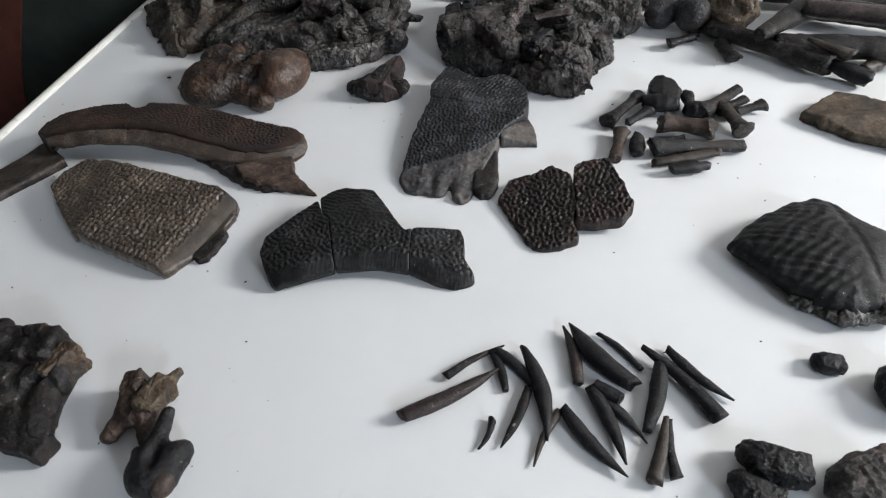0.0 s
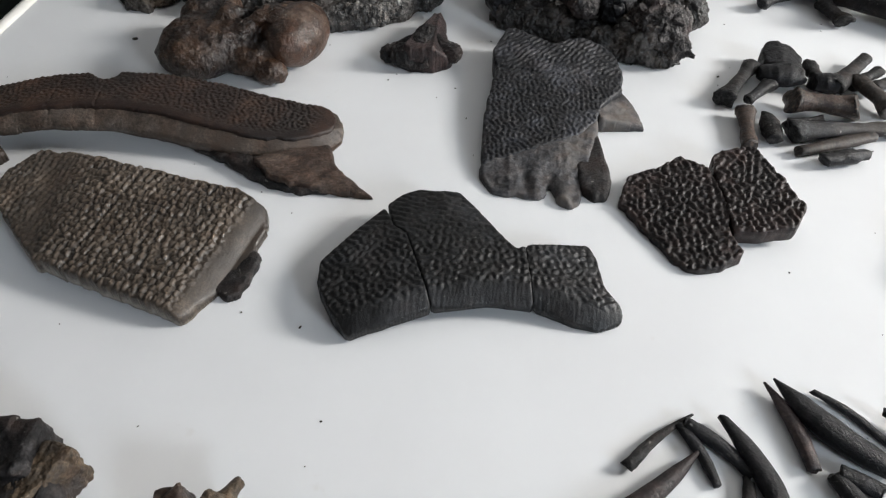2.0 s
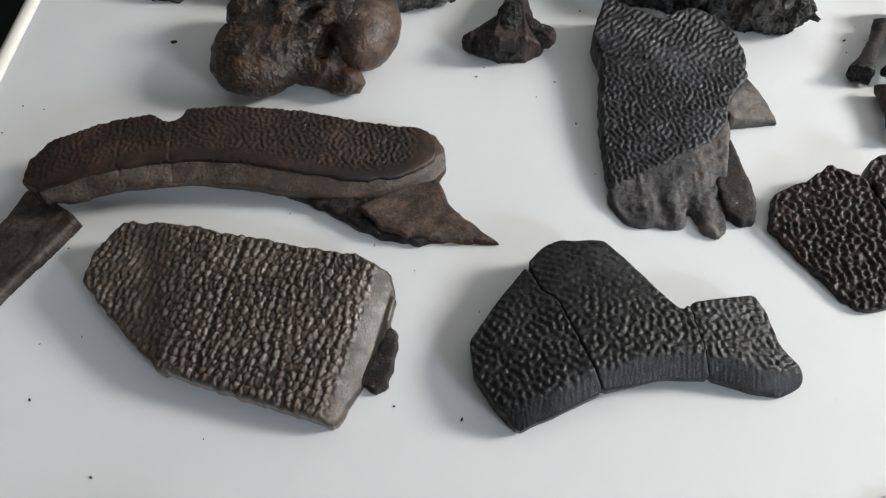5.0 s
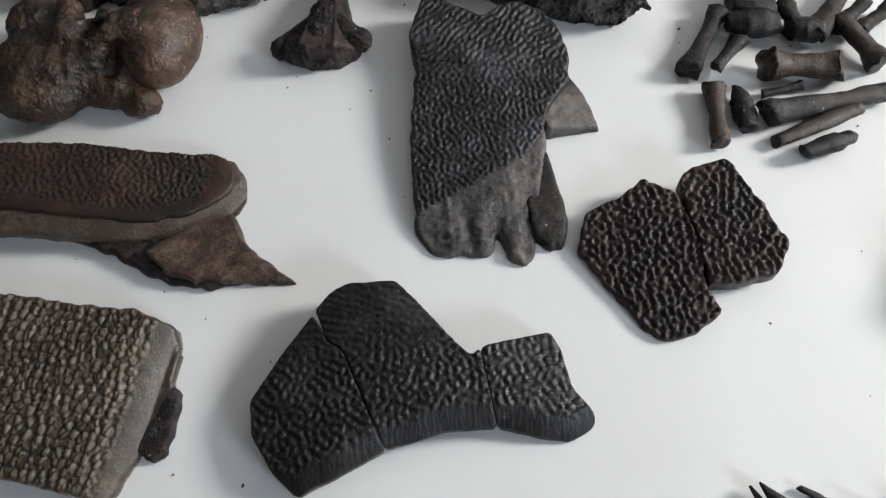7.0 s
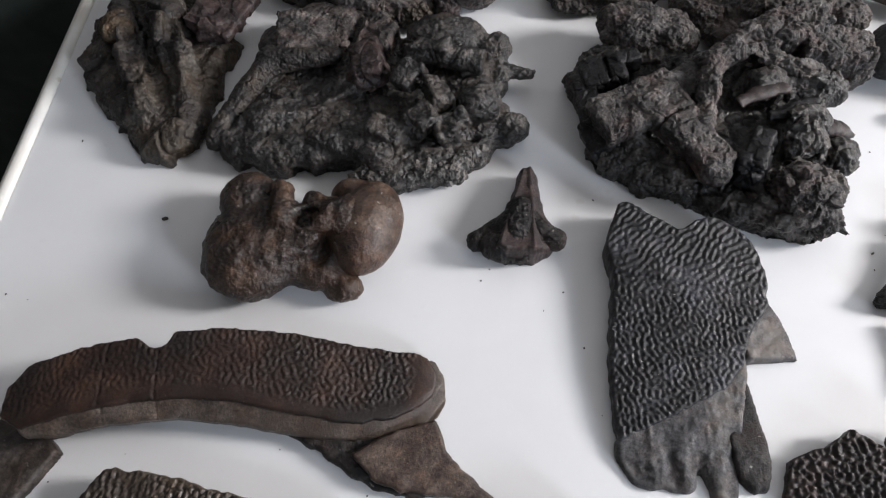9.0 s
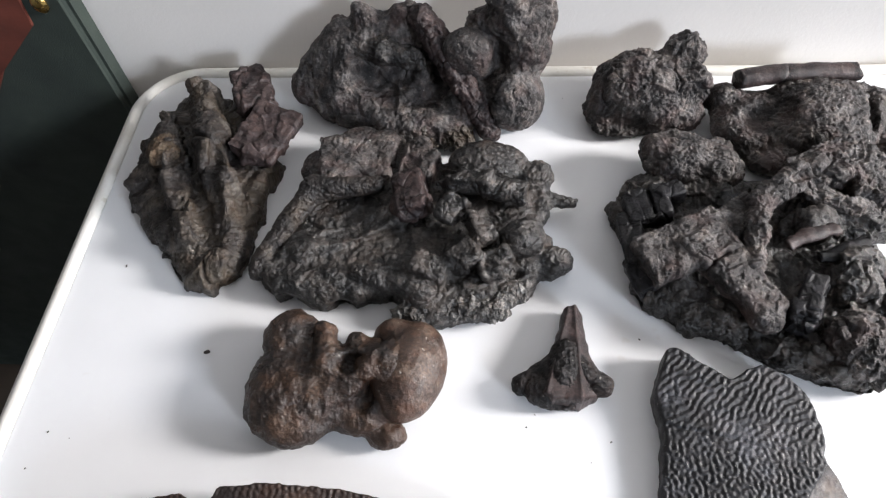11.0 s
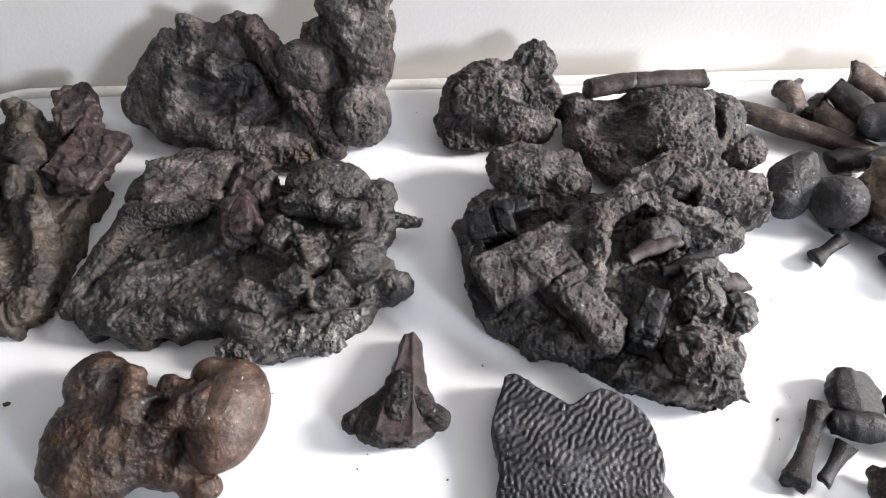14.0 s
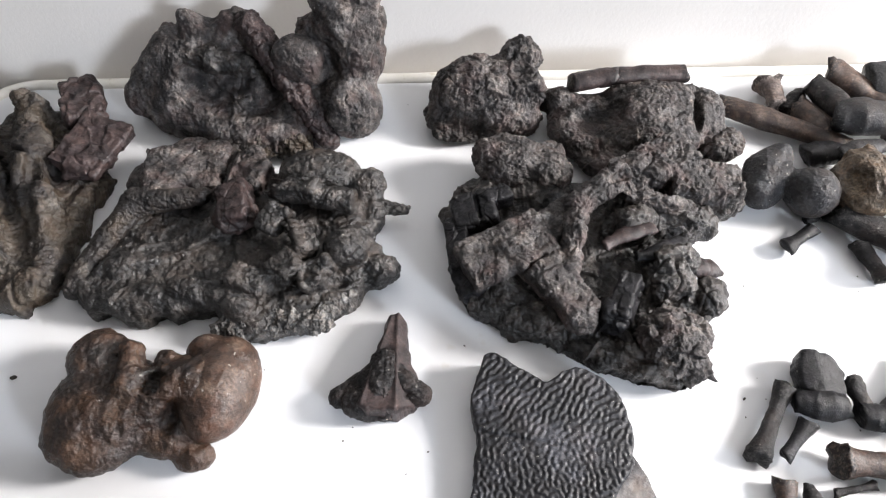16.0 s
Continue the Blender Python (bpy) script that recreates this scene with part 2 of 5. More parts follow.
def lump(name, shapes, material, parent=None, label="", step=2.0, soft=6.0, rough=(), size=None, seed=0, floor=0.0, resting=True):
    """A solid of joined shapes (mm), its skin worked by layers of noise: (amount, size, octaves, "noise" | "ridge" | "crack" | "facet" | "pits")."""
    lo, hi = size
    axes = [np.arange(a, b + step, step) for a, b in zip(lo, hi)]
    x, y, z = np.meshgrid(*axes, indexing="ij")
    field = shape_field(shapes, x, y, z, soft)
    if resting:
        field = np.maximum(field, floor + 0.3 - z)
    field[[0, -1]], field[:, [0, -1]], field[:, :, [0, -1]] = 1, 1, 1
    verts, faces = nets(field, lo, step)
    if step > 0.95:
        verts, faces = refine(verts, faces)
    normal = outward(verts, faces)
    move = np.zeros(len(verts))
    for n, (amount, extent, octaves, how) in enumerate(rough):
        p = verts + 31.7 * seed
        if how == "crack":
            bent = p + 0.25 * extent * np.stack([value_noise(p / extent + 5 * k, seed + k) for k in range(3)], 1)
            move += amount * (np.clip(cracked(bent, extent, seed + 11 * n) / 0.22, 0, 1) - 1)
        elif how == "facet":
            bent = p + 0.30 * extent * np.stack([value_noise(p / extent * 1.3 + 5 * k, seed + k) for k in range(3)], 1)
            gap, tone = cracked(bent * (1, 1, 0.7), extent, seed + 11 * n, True)
            move += amount * (tone * np.clip(gap / 0.12, 0, 1) - 0.30 * (1 - np.clip(gap / 0.06, 0, 1)))
        elif how == "pits":
            v = fractal(p, extent, octaves, seed + 7 * n)
            move -= amount * np.clip(3.0 * (v - 0.06), 0, 1)
        else:
            move += amount * fractal(p, extent, octaves, seed + 7 * n, how == "ridge")
    verts = verts + normal * move[:, None]
    if resting:
        verts[:, 2] = np.maximum(verts[:, 2], floor + 0.2)
    shown = np.clip(move / max(sum(a for a, *_ in rough), 1e-6), -1, 1) if rough else None
    return link_mesh(name, verts, faces, material, parent, label, shown)


def shaft(name, ends, radii, material, parent=None, label="", flat=0.8, bend=0.0, seed=0, rough=0.6, rings=22, around=16, turn=0.0, hollow=False):
    """A bone or tooth along a line from end to end (mm): radii at even steps, flattened, bent sidewards, broken off at its ends."""
    a, b = (np.array(e, float) for e in ends)
    way = (b - a) / np.linalg.norm(b - a)
    side = np.cross((0, 0, 1), way)
    side /= np.linalg.norm(side) + 1e-9
    up = np.cross(way, side)
    r = np.random.RandomState(seed)
    verts, faces = [], []
    cant = r.uniform(-0.35, 0.35, 4)
    for k in range(rings + 1):
        u = k / rings
        rad = np.interp(u, np.linspace(0, 1, len(radii)), radii)
        mid = a + (b - a) * u + side * bend * math.sin(math.pi * u)
        for m in range(around):
            w = 2 * math.pi * m / around
            end = (cant[0] * math.cos(w) + cant[1] * math.sin(w)) * (1 - u) ** 8 + (cant[2] * math.cos(w) + cant[3] * math.sin(w)) * u ** 8
            verts.append(mid + way * end * rad + rad * (math.cos(w + turn) * side + flat * math.sin(w + turn) * up))
    verts = np.array(verts)
    ragged = r.randn(2, around)
    ragged = 0.10 * (ragged + np.roll(ragged, 1, 1) * 0.7)
    verts[:around] += way * (ragged[0] * radii[0])[:, None]
    verts[-around:] += way * (ragged[1] * radii[-1])[:, None]
    centre = np.repeat(verts.reshape(rings + 1, around, 3).mean(1), around, 0)
    out = verts - centre
    span = max(radii) * 2.2
    skin = 1.5 * fractal(verts + 9.1 * seed, span, 4, seed) + 0.5 * fractal(verts + 3.3 * seed, span * 0.35, 2, seed + 5, True)
    knob = 1 + 1.2 * np.abs(2 * np.repeat(np.arange(rings + 1) / rings, around) - 1) ** 4
    verts = centre + out * (1 + (rough * knob * skin / max(radii))[:, None])
    for k in range(rings):
        for m in range(around):
            n = (m + 1) % around
            faces.append((k * around + m, k * around + n, (k + 1) * around + n, (k + 1) * around + m))
    verts = list(verts)
    for k, sgn in ((0, -1), (rings, 1)):
        ring = [k * around + m for m in range(around)]
        core = np.mean([verts[i] for i in ring], 0)
        depth = -0.5 if hollow else 0.12
        inner = []
        for i in ring:
            inner.append(len(verts))
            verts.append(core + 0.72 * (verts[i] - core) + way * sgn * (0.05 if not hollow else -0.1) * radii[0 if k == 0 else -1] + r.randn(3) * 0.12)
        tip = len(verts)
        verts.append(core + way * sgn * depth * radii[0 if k == 0 else -1])
        for m in range(around):
            n = (m + 1) % around
            q, t = (ring[m], ring[n], inner[n], inner[m]), (inner[m], inner[n], tip)
            faces += [q, t] if sgn > 0 else [q[::-1], t[::-1]]
    bare = np.ones(len(verts))
    u = np.repeat(np.arange(rings + 1) / rings, around)
    bare[:len(u)] = np.clip((np.abs(2 * u - 1) - 0.70) / 0.26, 0, 1) if max(radii[0], radii[-1]) > 4.5 and min(radii[0], radii[-1]) > 2.2 else 0
    return link_mesh(name, np.array(verts), faces, material, parent, label, np.zeros(len(verts)), True, bare)


# ---- materials ----


def material(name):
    m = bpy.data.materials.new(name)
    m.use_nodes = True
    return m, m.node_tree.nodes, m.node_tree.links, m.node_tree.nodes["Principled BSDF"]


def noise_node(nodes, links, coord, scale, detail=6.0, rough=0.6):
    n = nodes.new("ShaderNodeTexNoise")
    n.inputs["Scale"].default_value, n.inputs["Detail"].default_value, n.inputs["Roughness"].default_value = scale, detail, rough
    links.new(coord, n.inputs["Vector"])
    return n.outputs["Fac"]


def ramp(nodes, links, fac, *stops):
    n = nodes.new("ShaderNodeValToRGB")
    while len(n.color_ramp.elements) < len(stops):
        n.color_ramp.elements.new(0.5)
    for e, (at, c) in zip(n.color_ramp.elements, stops):
        e.position, e.color = at, (*c, 1) if isinstance(c, tuple) else (c, c, c, 1)
    links.new(fac, n.inputs[0])
    return n.outputs[0]


def mix(nodes, links, fac, a, b, how="MIX"):
    n = nodes.new("ShaderNodeMix")
    n.data_type, n.blend_type = "RGBA", how
    for value, socket in ((fac, n.inputs[0]), (a, n.inputs[6]), (b, n.inputs[7])):
        if isinstance(value, (int, float)):
            socket.default_value = value
        elif isinstance(value, tuple):
            socket.default_value = (*value, 1)
        else:
            links.new(value, socket)
    return n.outputs[2]


def fossil(name, dark, mid, light, stain=None, rough=0.55, grain=700.0, patch=35.0, bump=0.0006, worn_lit_ridges=0.0, speck=0.0, pits=0.0, gloss=0.4, grazing_sheen=0.0):
    """Fossil bone: three tones in patches, a stain, fine grain, ridges paled by wear and painted highlight, and specks.
    """
    m, nodes, links, shader = material(name)
    coord = nodes.new("ShaderNodeTexCoord").outputs["Object"]
    colour = ramp(nodes, links, noise_node(nodes, links, coord, patch, 8, 0.65), (0.36, dark), (0.50, mid), (0.66, light))
    fine = noise_node(nodes, links, coord, grain, 4, 0.7)
    colour = mix(nodes, links, 0.65, colour, ramp(nodes, links, fine, (0.38, 0.22), (0.62, 1.25)), "MULTIPLY")
    if stain:
        colour = mix(nodes, links, ramp(nodes, links, noise_node(nodes, links, coord, patch * 0.6, 5, 0.6), (0.50, 0.0), (0.66, 1.0)), colour, stain)
    hue = ramp(nodes, links, noise_node(nodes, links, coord, patch * 1.7, 4, 0.6), (0.34, (1.22, 0.96, 0.84)), (0.5, (1.0, 1.0, 1.0)), (0.66, (0.86, 0.96, 1.10)))
    colour = mix(nodes, links, 0.45, colour, hue, "MULTIPLY")
    # raised relief goes paler: ridge wear, plus ridge highlights put into the colour
    if worn_lit_ridges:
        rel = nodes.new("ShaderNodeAttribute")
        rel.attribute_name = "relief"
        k = ramp(nodes, links, rel.outputs["Fac"], (0.20, 0.0), (0.80, worn_lit_ridges))
        colour = mix(nodes, links, k, colour, light)
    ends = nodes.new("ShaderNodeAttribute")
    ends.attribute_name = "broken"
    bare = mix(nodes, links, ramp(nodes, links, noise_node(nodes, links, coord, 420, 3, 0.6), (0.50, 0.0), (0.62, 0.7)), tuple(0.35 * v for v in dark), light)
    colour = mix(nodes, links, ramp(nodes, links, mix(nodes, links, 0.45, ends.outputs["Fac"], noise_node(nodes, links, coord, 160, 4), "ADD"), (0.52, 0.0), (0.72, 0.9)), colour, bare)
    if speck:
        k = ramp(nodes, links, noise_node(nodes, links, coord, grain * 0.55, 2, 0.5), (0.70, 0.0), (0.76, speck))
        colour = mix(nodes, links, k, colour, (0.42, 0.40, 0.36))
    links.new(colour, shader.inputs["Base Color"])
    links.new(ramp(nodes, links, noise_node(nodes, links, coord, patch * 3, 4), (0.3, rough - 0.12), (0.7, min(rough + 0.18, 1.0))), shader.inputs["Roughness"])
    shader.inputs["Specular IOR Level"].default_value = gloss
    # sheen stands in for the wall's reflection, brightening shells at low viewing angles
    shader.inputs["Sheen Weight"].default_value, shader.inputs["Sheen Roughness"].default_value = grazing_sheen, 0.35
    shader.inputs["Sheen Tint"].default_value = (0.75, 0.66, 0.55, 1.0)
    height = mix(nodes, links, 0.55, noise_node(nodes, links, coord, grain * 0.22, 12, 0.74), fine)
    if pits:
        v = nodes.new("ShaderNodeTexVoronoi")
        v.feature = "DISTANCE_TO_EDGE"
        v.inputs["Scale"].default_value = pits
        bent = nodes.new("ShaderNodeVectorMath")
        bent.operation = "MULTIPLY_ADD"
        bent.inputs[1].default_value = (0.012, 0.012, 0.012)
        warp = nodes.new("ShaderNodeTexNoise")
        warp.inputs["Scale"].default_value, warp.inputs["Detail"].default_value = pits * 0.8, 4
        links.new(coord, warp.inputs["Vector"])
        links.new(warp.outputs["Color"], bent.inputs[0])
        links.new(coord, bent.inputs[2])
        links.new(bent.outputs[0], v.inputs["Vector"])
        height = mix(nodes, links, 0.30, height, ramp(nodes, links, v.outputs["Distance"], (0.0, 0.0), (0.10, 1.0)))
    b = nodes.new("ShaderNodeBump")
    b.inputs["Strength"].default_value, b.inputs["Distance"].default_value = 1.0, bump
    links.new(height, b.inputs["Height"])
    links.new(b.outputs[0], shader.inputs["Normal"])
    return m


def painted(name, colour, second, rough, scale, bump=0.0002, specks=None, metal=0.0, fine=260.0):
    m, nodes, links, shader = material(name)
    coord = nodes.new("ShaderNodeTexCoord").outputs["Object"]
    c = ramp(nodes, links, noise_node(nodes, links, coord, scale, 6, 0.6), (0.35, colour), (0.68, second))
    if specks:
        k = ramp(nodes, links, noise_node(nodes, links, coord, specks[0], 3, 0.55), (specks[1], 0.0), (specks[1] + 0.06, specks[2]))
        c = mix(nodes, links, k, c, specks[3])
    links.new(c, shader.inputs["Base Color"])
    f = noise_node(nodes, links, coord, fine, 4)
    links.new(ramp(nodes, links, noise_node(nodes, links, coord, scale * 2.5, 4), (0.3, max(rough - 0.08, 0.02)), (0.7, rough + 0.08)), shader.inputs["Roughness"])
    shader.inputs["Metallic"].default_value = metal
    b = nodes.new("ShaderNodeBump")
    b.inputs["Strength"].default_value, b.inputs["Distance"].default_value = 0.6, bump
    links.new(f, b.inputs["Height"])
    links.new(b.outputs[0], shader.inputs["Normal"])
    return m


LAMINATE = painted("white_laminate", (0.79, 0.80, 0.81), (0.74, 0.745, 0.755), 0.42, 5.0, 0.00004, (38.0, 0.70, 0.18, (0.52, 0.47, 0.38)))
EDGING = painted("white_plastic_edging", (0.80, 0.79, 0.75), (0.70, 0.68, 0.62), 0.40, 30.0, 0.0001, (60.0, 0.66, 0.45, (0.40, 0.34, 0.24)))
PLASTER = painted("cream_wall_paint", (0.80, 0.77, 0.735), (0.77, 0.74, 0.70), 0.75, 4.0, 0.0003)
# tone of the unseen walls, dark only to cut bounced fill light
DIM_WALL = painted("bounce_cut_grey", (0.13, 0.13, 0.132), (0.11, 0.11, 0.112), 0.8, 4.0, 0.0003)
CEILING = painted("bounce_cut_ceiling", (0.34, 0.34, 0.34), (0.31, 0.31, 0.31), 0.85, 3.0, 0.0003)
BOARDS = painted("dark_floor", (0.10, 0.075, 0.055), (0.06, 0.045, 0.035), 0.5, 6.0, 0.0004)
CANVAS = painted("dark_green_cloth", (0.032, 0.044, 0.035), (0.018, 0.026, 0.023), 0.75, 14.0, 0.0008, None, 0.0, 900.0)
RED_HIDE = painted("red_brown_leather", (0.16, 0.045, 0.03), (0.09, 0.028, 0.02), 0.5, 25.0, 0.0005)
BRASS = painted("brass", (0.62, 0.45, 0.16), (0.45, 0.31, 0.10), 0.28, 90.0, 0.0001, None, 1.0)
STEEL = painted("painted_steel", (0.35, 0.35, 0.35), (0.30, 0.30, 0.30), 0.45, 30.0)
GRIT = painted("dark_grit", (0.03, 0.025, 0.02), (0.06, 0.05, 0.04), 0.8, 200.0)

GREY_SHELL = fossil("grey_brown_shell", (0.018, 0.0120, 0.0080), (0.041, 0.0285, 0.0190), (0.124, 0.091, 0.064), (0.022, 0.0150, 0.0100), 0.42, 800, 24, 0.0004, 0.60, 0.12, 0, 0.65, 0.30)
BLACK_SHELL = fossil("black_shell", (0.0048, 0.0047, 0.0048), (0.0086, 0.0084, 0.0087), (0.036, 0.035, 0.036), None, 0.42, 900, 40, 0.0004, 0.14, 0.25, 0, 0.38)
SLATE_SHELL = fossil("slate_shell", (0.0080, 0.0080, 0.0092), (0.0175, 0.0175, 0.0200), (0.070, 0.070, 0.078), None, 0.46, 900, 40, 0.0004, 0.30, 0.5, 0, 0.36)
SLATE_BONE = fossil("slate_grey_bone", (0.034, 0.0322, 0.0334), (0.068, 0.065, 0.067), (0.145, 0.136, 0.132), (0.125, 0.112, 0.101), 0.6, 700, 55, 0.0008)
UMBER_SHELL = fossil("umber_shell", (0.0075, 0.0047, 0.0043), (0.0145, 0.0087, 0.0078), (0.056, 0.035, 0.030), None, 0.44, 900, 40, 0.0005, 0.16, 0.25, 0, 0.4)
RUST_SHELL = fossil("rust_brown_shell", (0.0080, 0.0036, 0.0024), (0.0190, 0.0086, 0.0054), (0.060, 0.030, 0.018), (0.0100, 0.0058, 0.0046), 0.46, 800, 26, 0.0005, 0.34, 0.12, 0, 0.45, 0.08)
LIP_BONE = fossil("pale_brown_bone", (0.040, 0.029, 0.022), (0.085, 0.064, 0.050), (0.150, 0.120, 0.098), (0.060, 0.043, 0.033), 0.46, 500, 40, 0.0008, 0.0, 0.25)
TAUPE_BONE = fossil("taupe_bone", (0.022, 0.0165, 0.013), (0.048, 0.037, 0.030), (0.100, 0.081, 0.068), (0.018, 0.0135, 0.0115), 0.46, 500, 50, 0.0010, 0.0, 0.25)
RUST_BONE = fossil("rust_brown_bone", (0.0066, 0.0038, 0.0026), (0.024, 0.0124, 0.0074), (0.100, 0.056, 0.032), (0.042, 0.0190, 0.0080), 0.34, 500, 45, 0.0018, 0.26, 0.4, 0, 0.6)
ORANGE_BONE = fossil("orange_brown_bone", (0.026, 0.0145, 0.0095), (0.064, 0.0365, 0.0240), (0.135, 0.092, 0.066), (0.085, 0.036, 0.018), 0.36, 500, 60, 0.0012, 0.0, 0.9, 0, 0.55)
DARK_ROCK = fossil("dark_bone_rock", (0.0042, 0.0037, 0.0034), (0.0175, 0.0152, 0.0138), (0.105, 0.094, 0.084), (0.036, 0.028, 0.0225), 0.38, 440, 60, 0.0022, 0.24, 0.5, 0, 0.6)
GREY_ROCK = fossil("grey_bone_rock", (0.0085, 0.0074, 0.0070), (0.045, 0.0385, 0.0362), (0.185, 0.166, 0.152), (0.066, 0.046, 0.042), 0.52, 460, 60, 0.0026, 0.34, 0.5, 0, 0.45)
BROWN_ROCK = fossil("brown_bone_rock", (0.005, 0.0038, 0.0034), (0.019, 0.0142, 0.0120), (0.125, 0.106, 0.086), (0.046, 0.034, 0.022), 0.44, 420, 40, 0.0022, 0.26, 0.3, 0, 0.5)
PLUM_BONE = fossil("plum_brown_bone", (0.013, 0.0085, 0.0084), (0.034, 0.0220, 0.0208), (0.078, 0.054, 0.050), None, 0.46, 500, 70, 0.0012, 0.0, 0.2, 0, 0.4)
BLACK_BONE = fossil("black_bone", (0.0028, 0.0027, 0.0033), (0.0058, 0.0055, 0.0070), (0.024, 0.023, 0.026), None, 0.40, 500, 80, 0.0014, 0.0, 0.3, 0, 0.30)
CHAR_BONE = fossil("charcoal_bone", (0.005, 0.0047, 0.0049), (0.014, 0.0125, 0.0124), (0.062, 0.056, 0.054), (0.028, 0.020, 0.0175), 0.46, 500, 70, 0.0018, 0.0, 0.5, 0, 0.26)
BROWN_BONE = fossil("brown_bone", (0.024, 0.0140, 0.0100), (0.060, 0.0370, 0.0265), (0.135, 0.096, 0.074), (0.018, 0.0125, 0.0105), 0.42, 500, 60, 0.0012, 0.0, 0.25)
PALE_BONE = fossil("pale_bone", (0.080, 0.058, 0.050), (0.160, 0.125, 0.108), (0.280, 0.240, 0.210), (0.06, 0.038, 0.033), 0.58, 450, 60, 0.0018)
TAN_BONE = fossil("tan_bone", (0.040, 0.0275, 0.0175), (0.092, 0.065, 0.041), (0.175, 0.130, 0.084), (0.030, 0.022, 0.0175), 0.5, 500, 60, 0.0016, 0.0, 0.2)
STEEL_BONE = fossil("blue_grey_bone", (0.013, 0.0128, 0.0145), (0.027, 0.0263, 0.028), (0.064, 0.063, 0.064), (0.040, 0.032, 0.027), 0.46, 600, 45, 0.0014, 0.0, 0.8, 0, 0.32)
PALE_CRUST = fossil("pale_mineral_crust", (0.020, 0.018, 0.017), (0.085, 0.080, 0.074), (0.30, 0.285, 0.262), None, 0.5, 420, 90, 0.002, 0.40, 0.5)
DOME_SHELL = fossil("dull_black_shell", (0.0036, 0.0036, 0.0038), (0.0070, 0.0069, 0.0074), (0.034, 0.034, 0.036), None, 0.48, 700, 50, 0.0008, 0.10, 0.4, 0, 0.25)

# ---- room ----


def box(bm, lo, hi):
    """A box between two corners (m)."""
    vs = bmesh.ops.create_cube(bm, size=1.0)["verts"]
    for v in vs:
        v.co = Vector([a + (b - a) * (c + 0.5) for a, b, c in zip(lo, hi, v.co)])
    return vs


def setting(name, boxes, mat, label, category):
    bm = bmesh.new()
    for lo, hi in boxes:
        box(bm, lo, hi)
    me = bpy.data.meshes.new(name)
    bm.to_mesh(me)
    bm.free()
    me.materials.append(mat)
    return tagged(new(name, me), label, category, "", "structure")


FLOOR, TOP, WEST, EAST, SOUTH, NORTH = -0.75, 1.95, -1.60, 2.30, -2.70, 0.6235
setting("floor", [((WEST - 0.1, SOUTH - 0.1, FLOOR - 0.1), (EAST + 0.1, NORTH + 0.1, FLOOR))], BOARDS, "dark brown floor under the table", "floor")
# the ceiling is unseen; its grey keeps bounced fill light low
setting("ceiling", [((WEST - 0.1, SOUTH - 0.1, TOP), (EAST + 0.1, NORTH + 0.1, TOP + 0.1))], CEILING, "unseen plain ceiling, greyed to cut bounced light", "ceiling")
setting("wall_north", [((WEST, NORTH, FLOOR), (EAST, NORTH + 0.1, TOP))], PLASTER, "cream white painted wall behind the table", "wall")
setting("wall_west", [((WEST - 0.1, SOUTH - 0.1, FLOOR), (WEST, NORTH + 0.1, TOP))], DIM_WALL, "unseen side wall, added and kept dark to cut bounced light", "wall")


# two window openings go through the east wall
openings = [(-2.20, -1.54, 0.86, 1.56), (0.12, 0.60, 0.70, 1.26)]
blocks, start = [], SOUTH - 0.1
for a, b, low, high in openings:
    blocks += [((EAST, start, FLOOR), (EAST + 0.1, a, TOP)), ((EAST, a, FLOOR), (EAST + 0.1, b, low)), ((EAST, a, high), (EAST + 0.1, b, TOP))]
    start = b
blocks.append(((EAST, start, FLOOR), (EAST + 0.1, NORTH + 0.1, TOP)))
setting("wall_east", blocks, DIM_WALL, "unseen wall with two window openings, kept dark to cut bounced light", "wall")
setting("wall_south", [((WEST, SOUTH - 0.1, FLOOR), (EAST, SOUTH, TOP))], DIM_WALL, "unseen front wall, added and kept dark to cut bounced light", "wall")

# ---- table ----


def rounded_rectangle(lo, hi, r, n=14):
    out = []
    for cx, cy, start in ((hi[0] - r, hi[1] - r, 0), (lo[0] + r, hi[1] - r, 90), (lo[0] + r, lo[1] + r, 180), (hi[0] - r, lo[1] + r, 270)):
        for k in range(n + 1):
            w = radians(start + 90 * k / n)
            out.append((cx + r * math.cos(w), cy + r * math.sin(w)))
    return out


TABLE_LO, TABLE_HI, CORNER = (-0.3245, -0.31), (1.22, 0.6205), 0.066
table = base("table", (0, 0, FLOOR), 0, "white laminate table with rounded corners and white plastic edging", "table")


def tabletop():
    bm = bmesh.new()
    ring = rounded_rectangle([v + 0.0150 for v in TABLE_LO], [v - 0.0150 for v in TABLE_HI], CORNER - 0.0150)
    upper = [bm.verts.new((x, y, -FLOOR)) for x, y in ring]
    lower = [bm.verts.new((x, y, -FLOOR - 0.022)) for x, y in ring]
    bm.faces.new(upper)
    bm.faces.new(lower[::-1])
    for k in range(len(ring)):
        n = (k + 1) % len(ring)
        bm.faces.new((upper[k], lower[k], lower[n], upper[n]))
    return bm


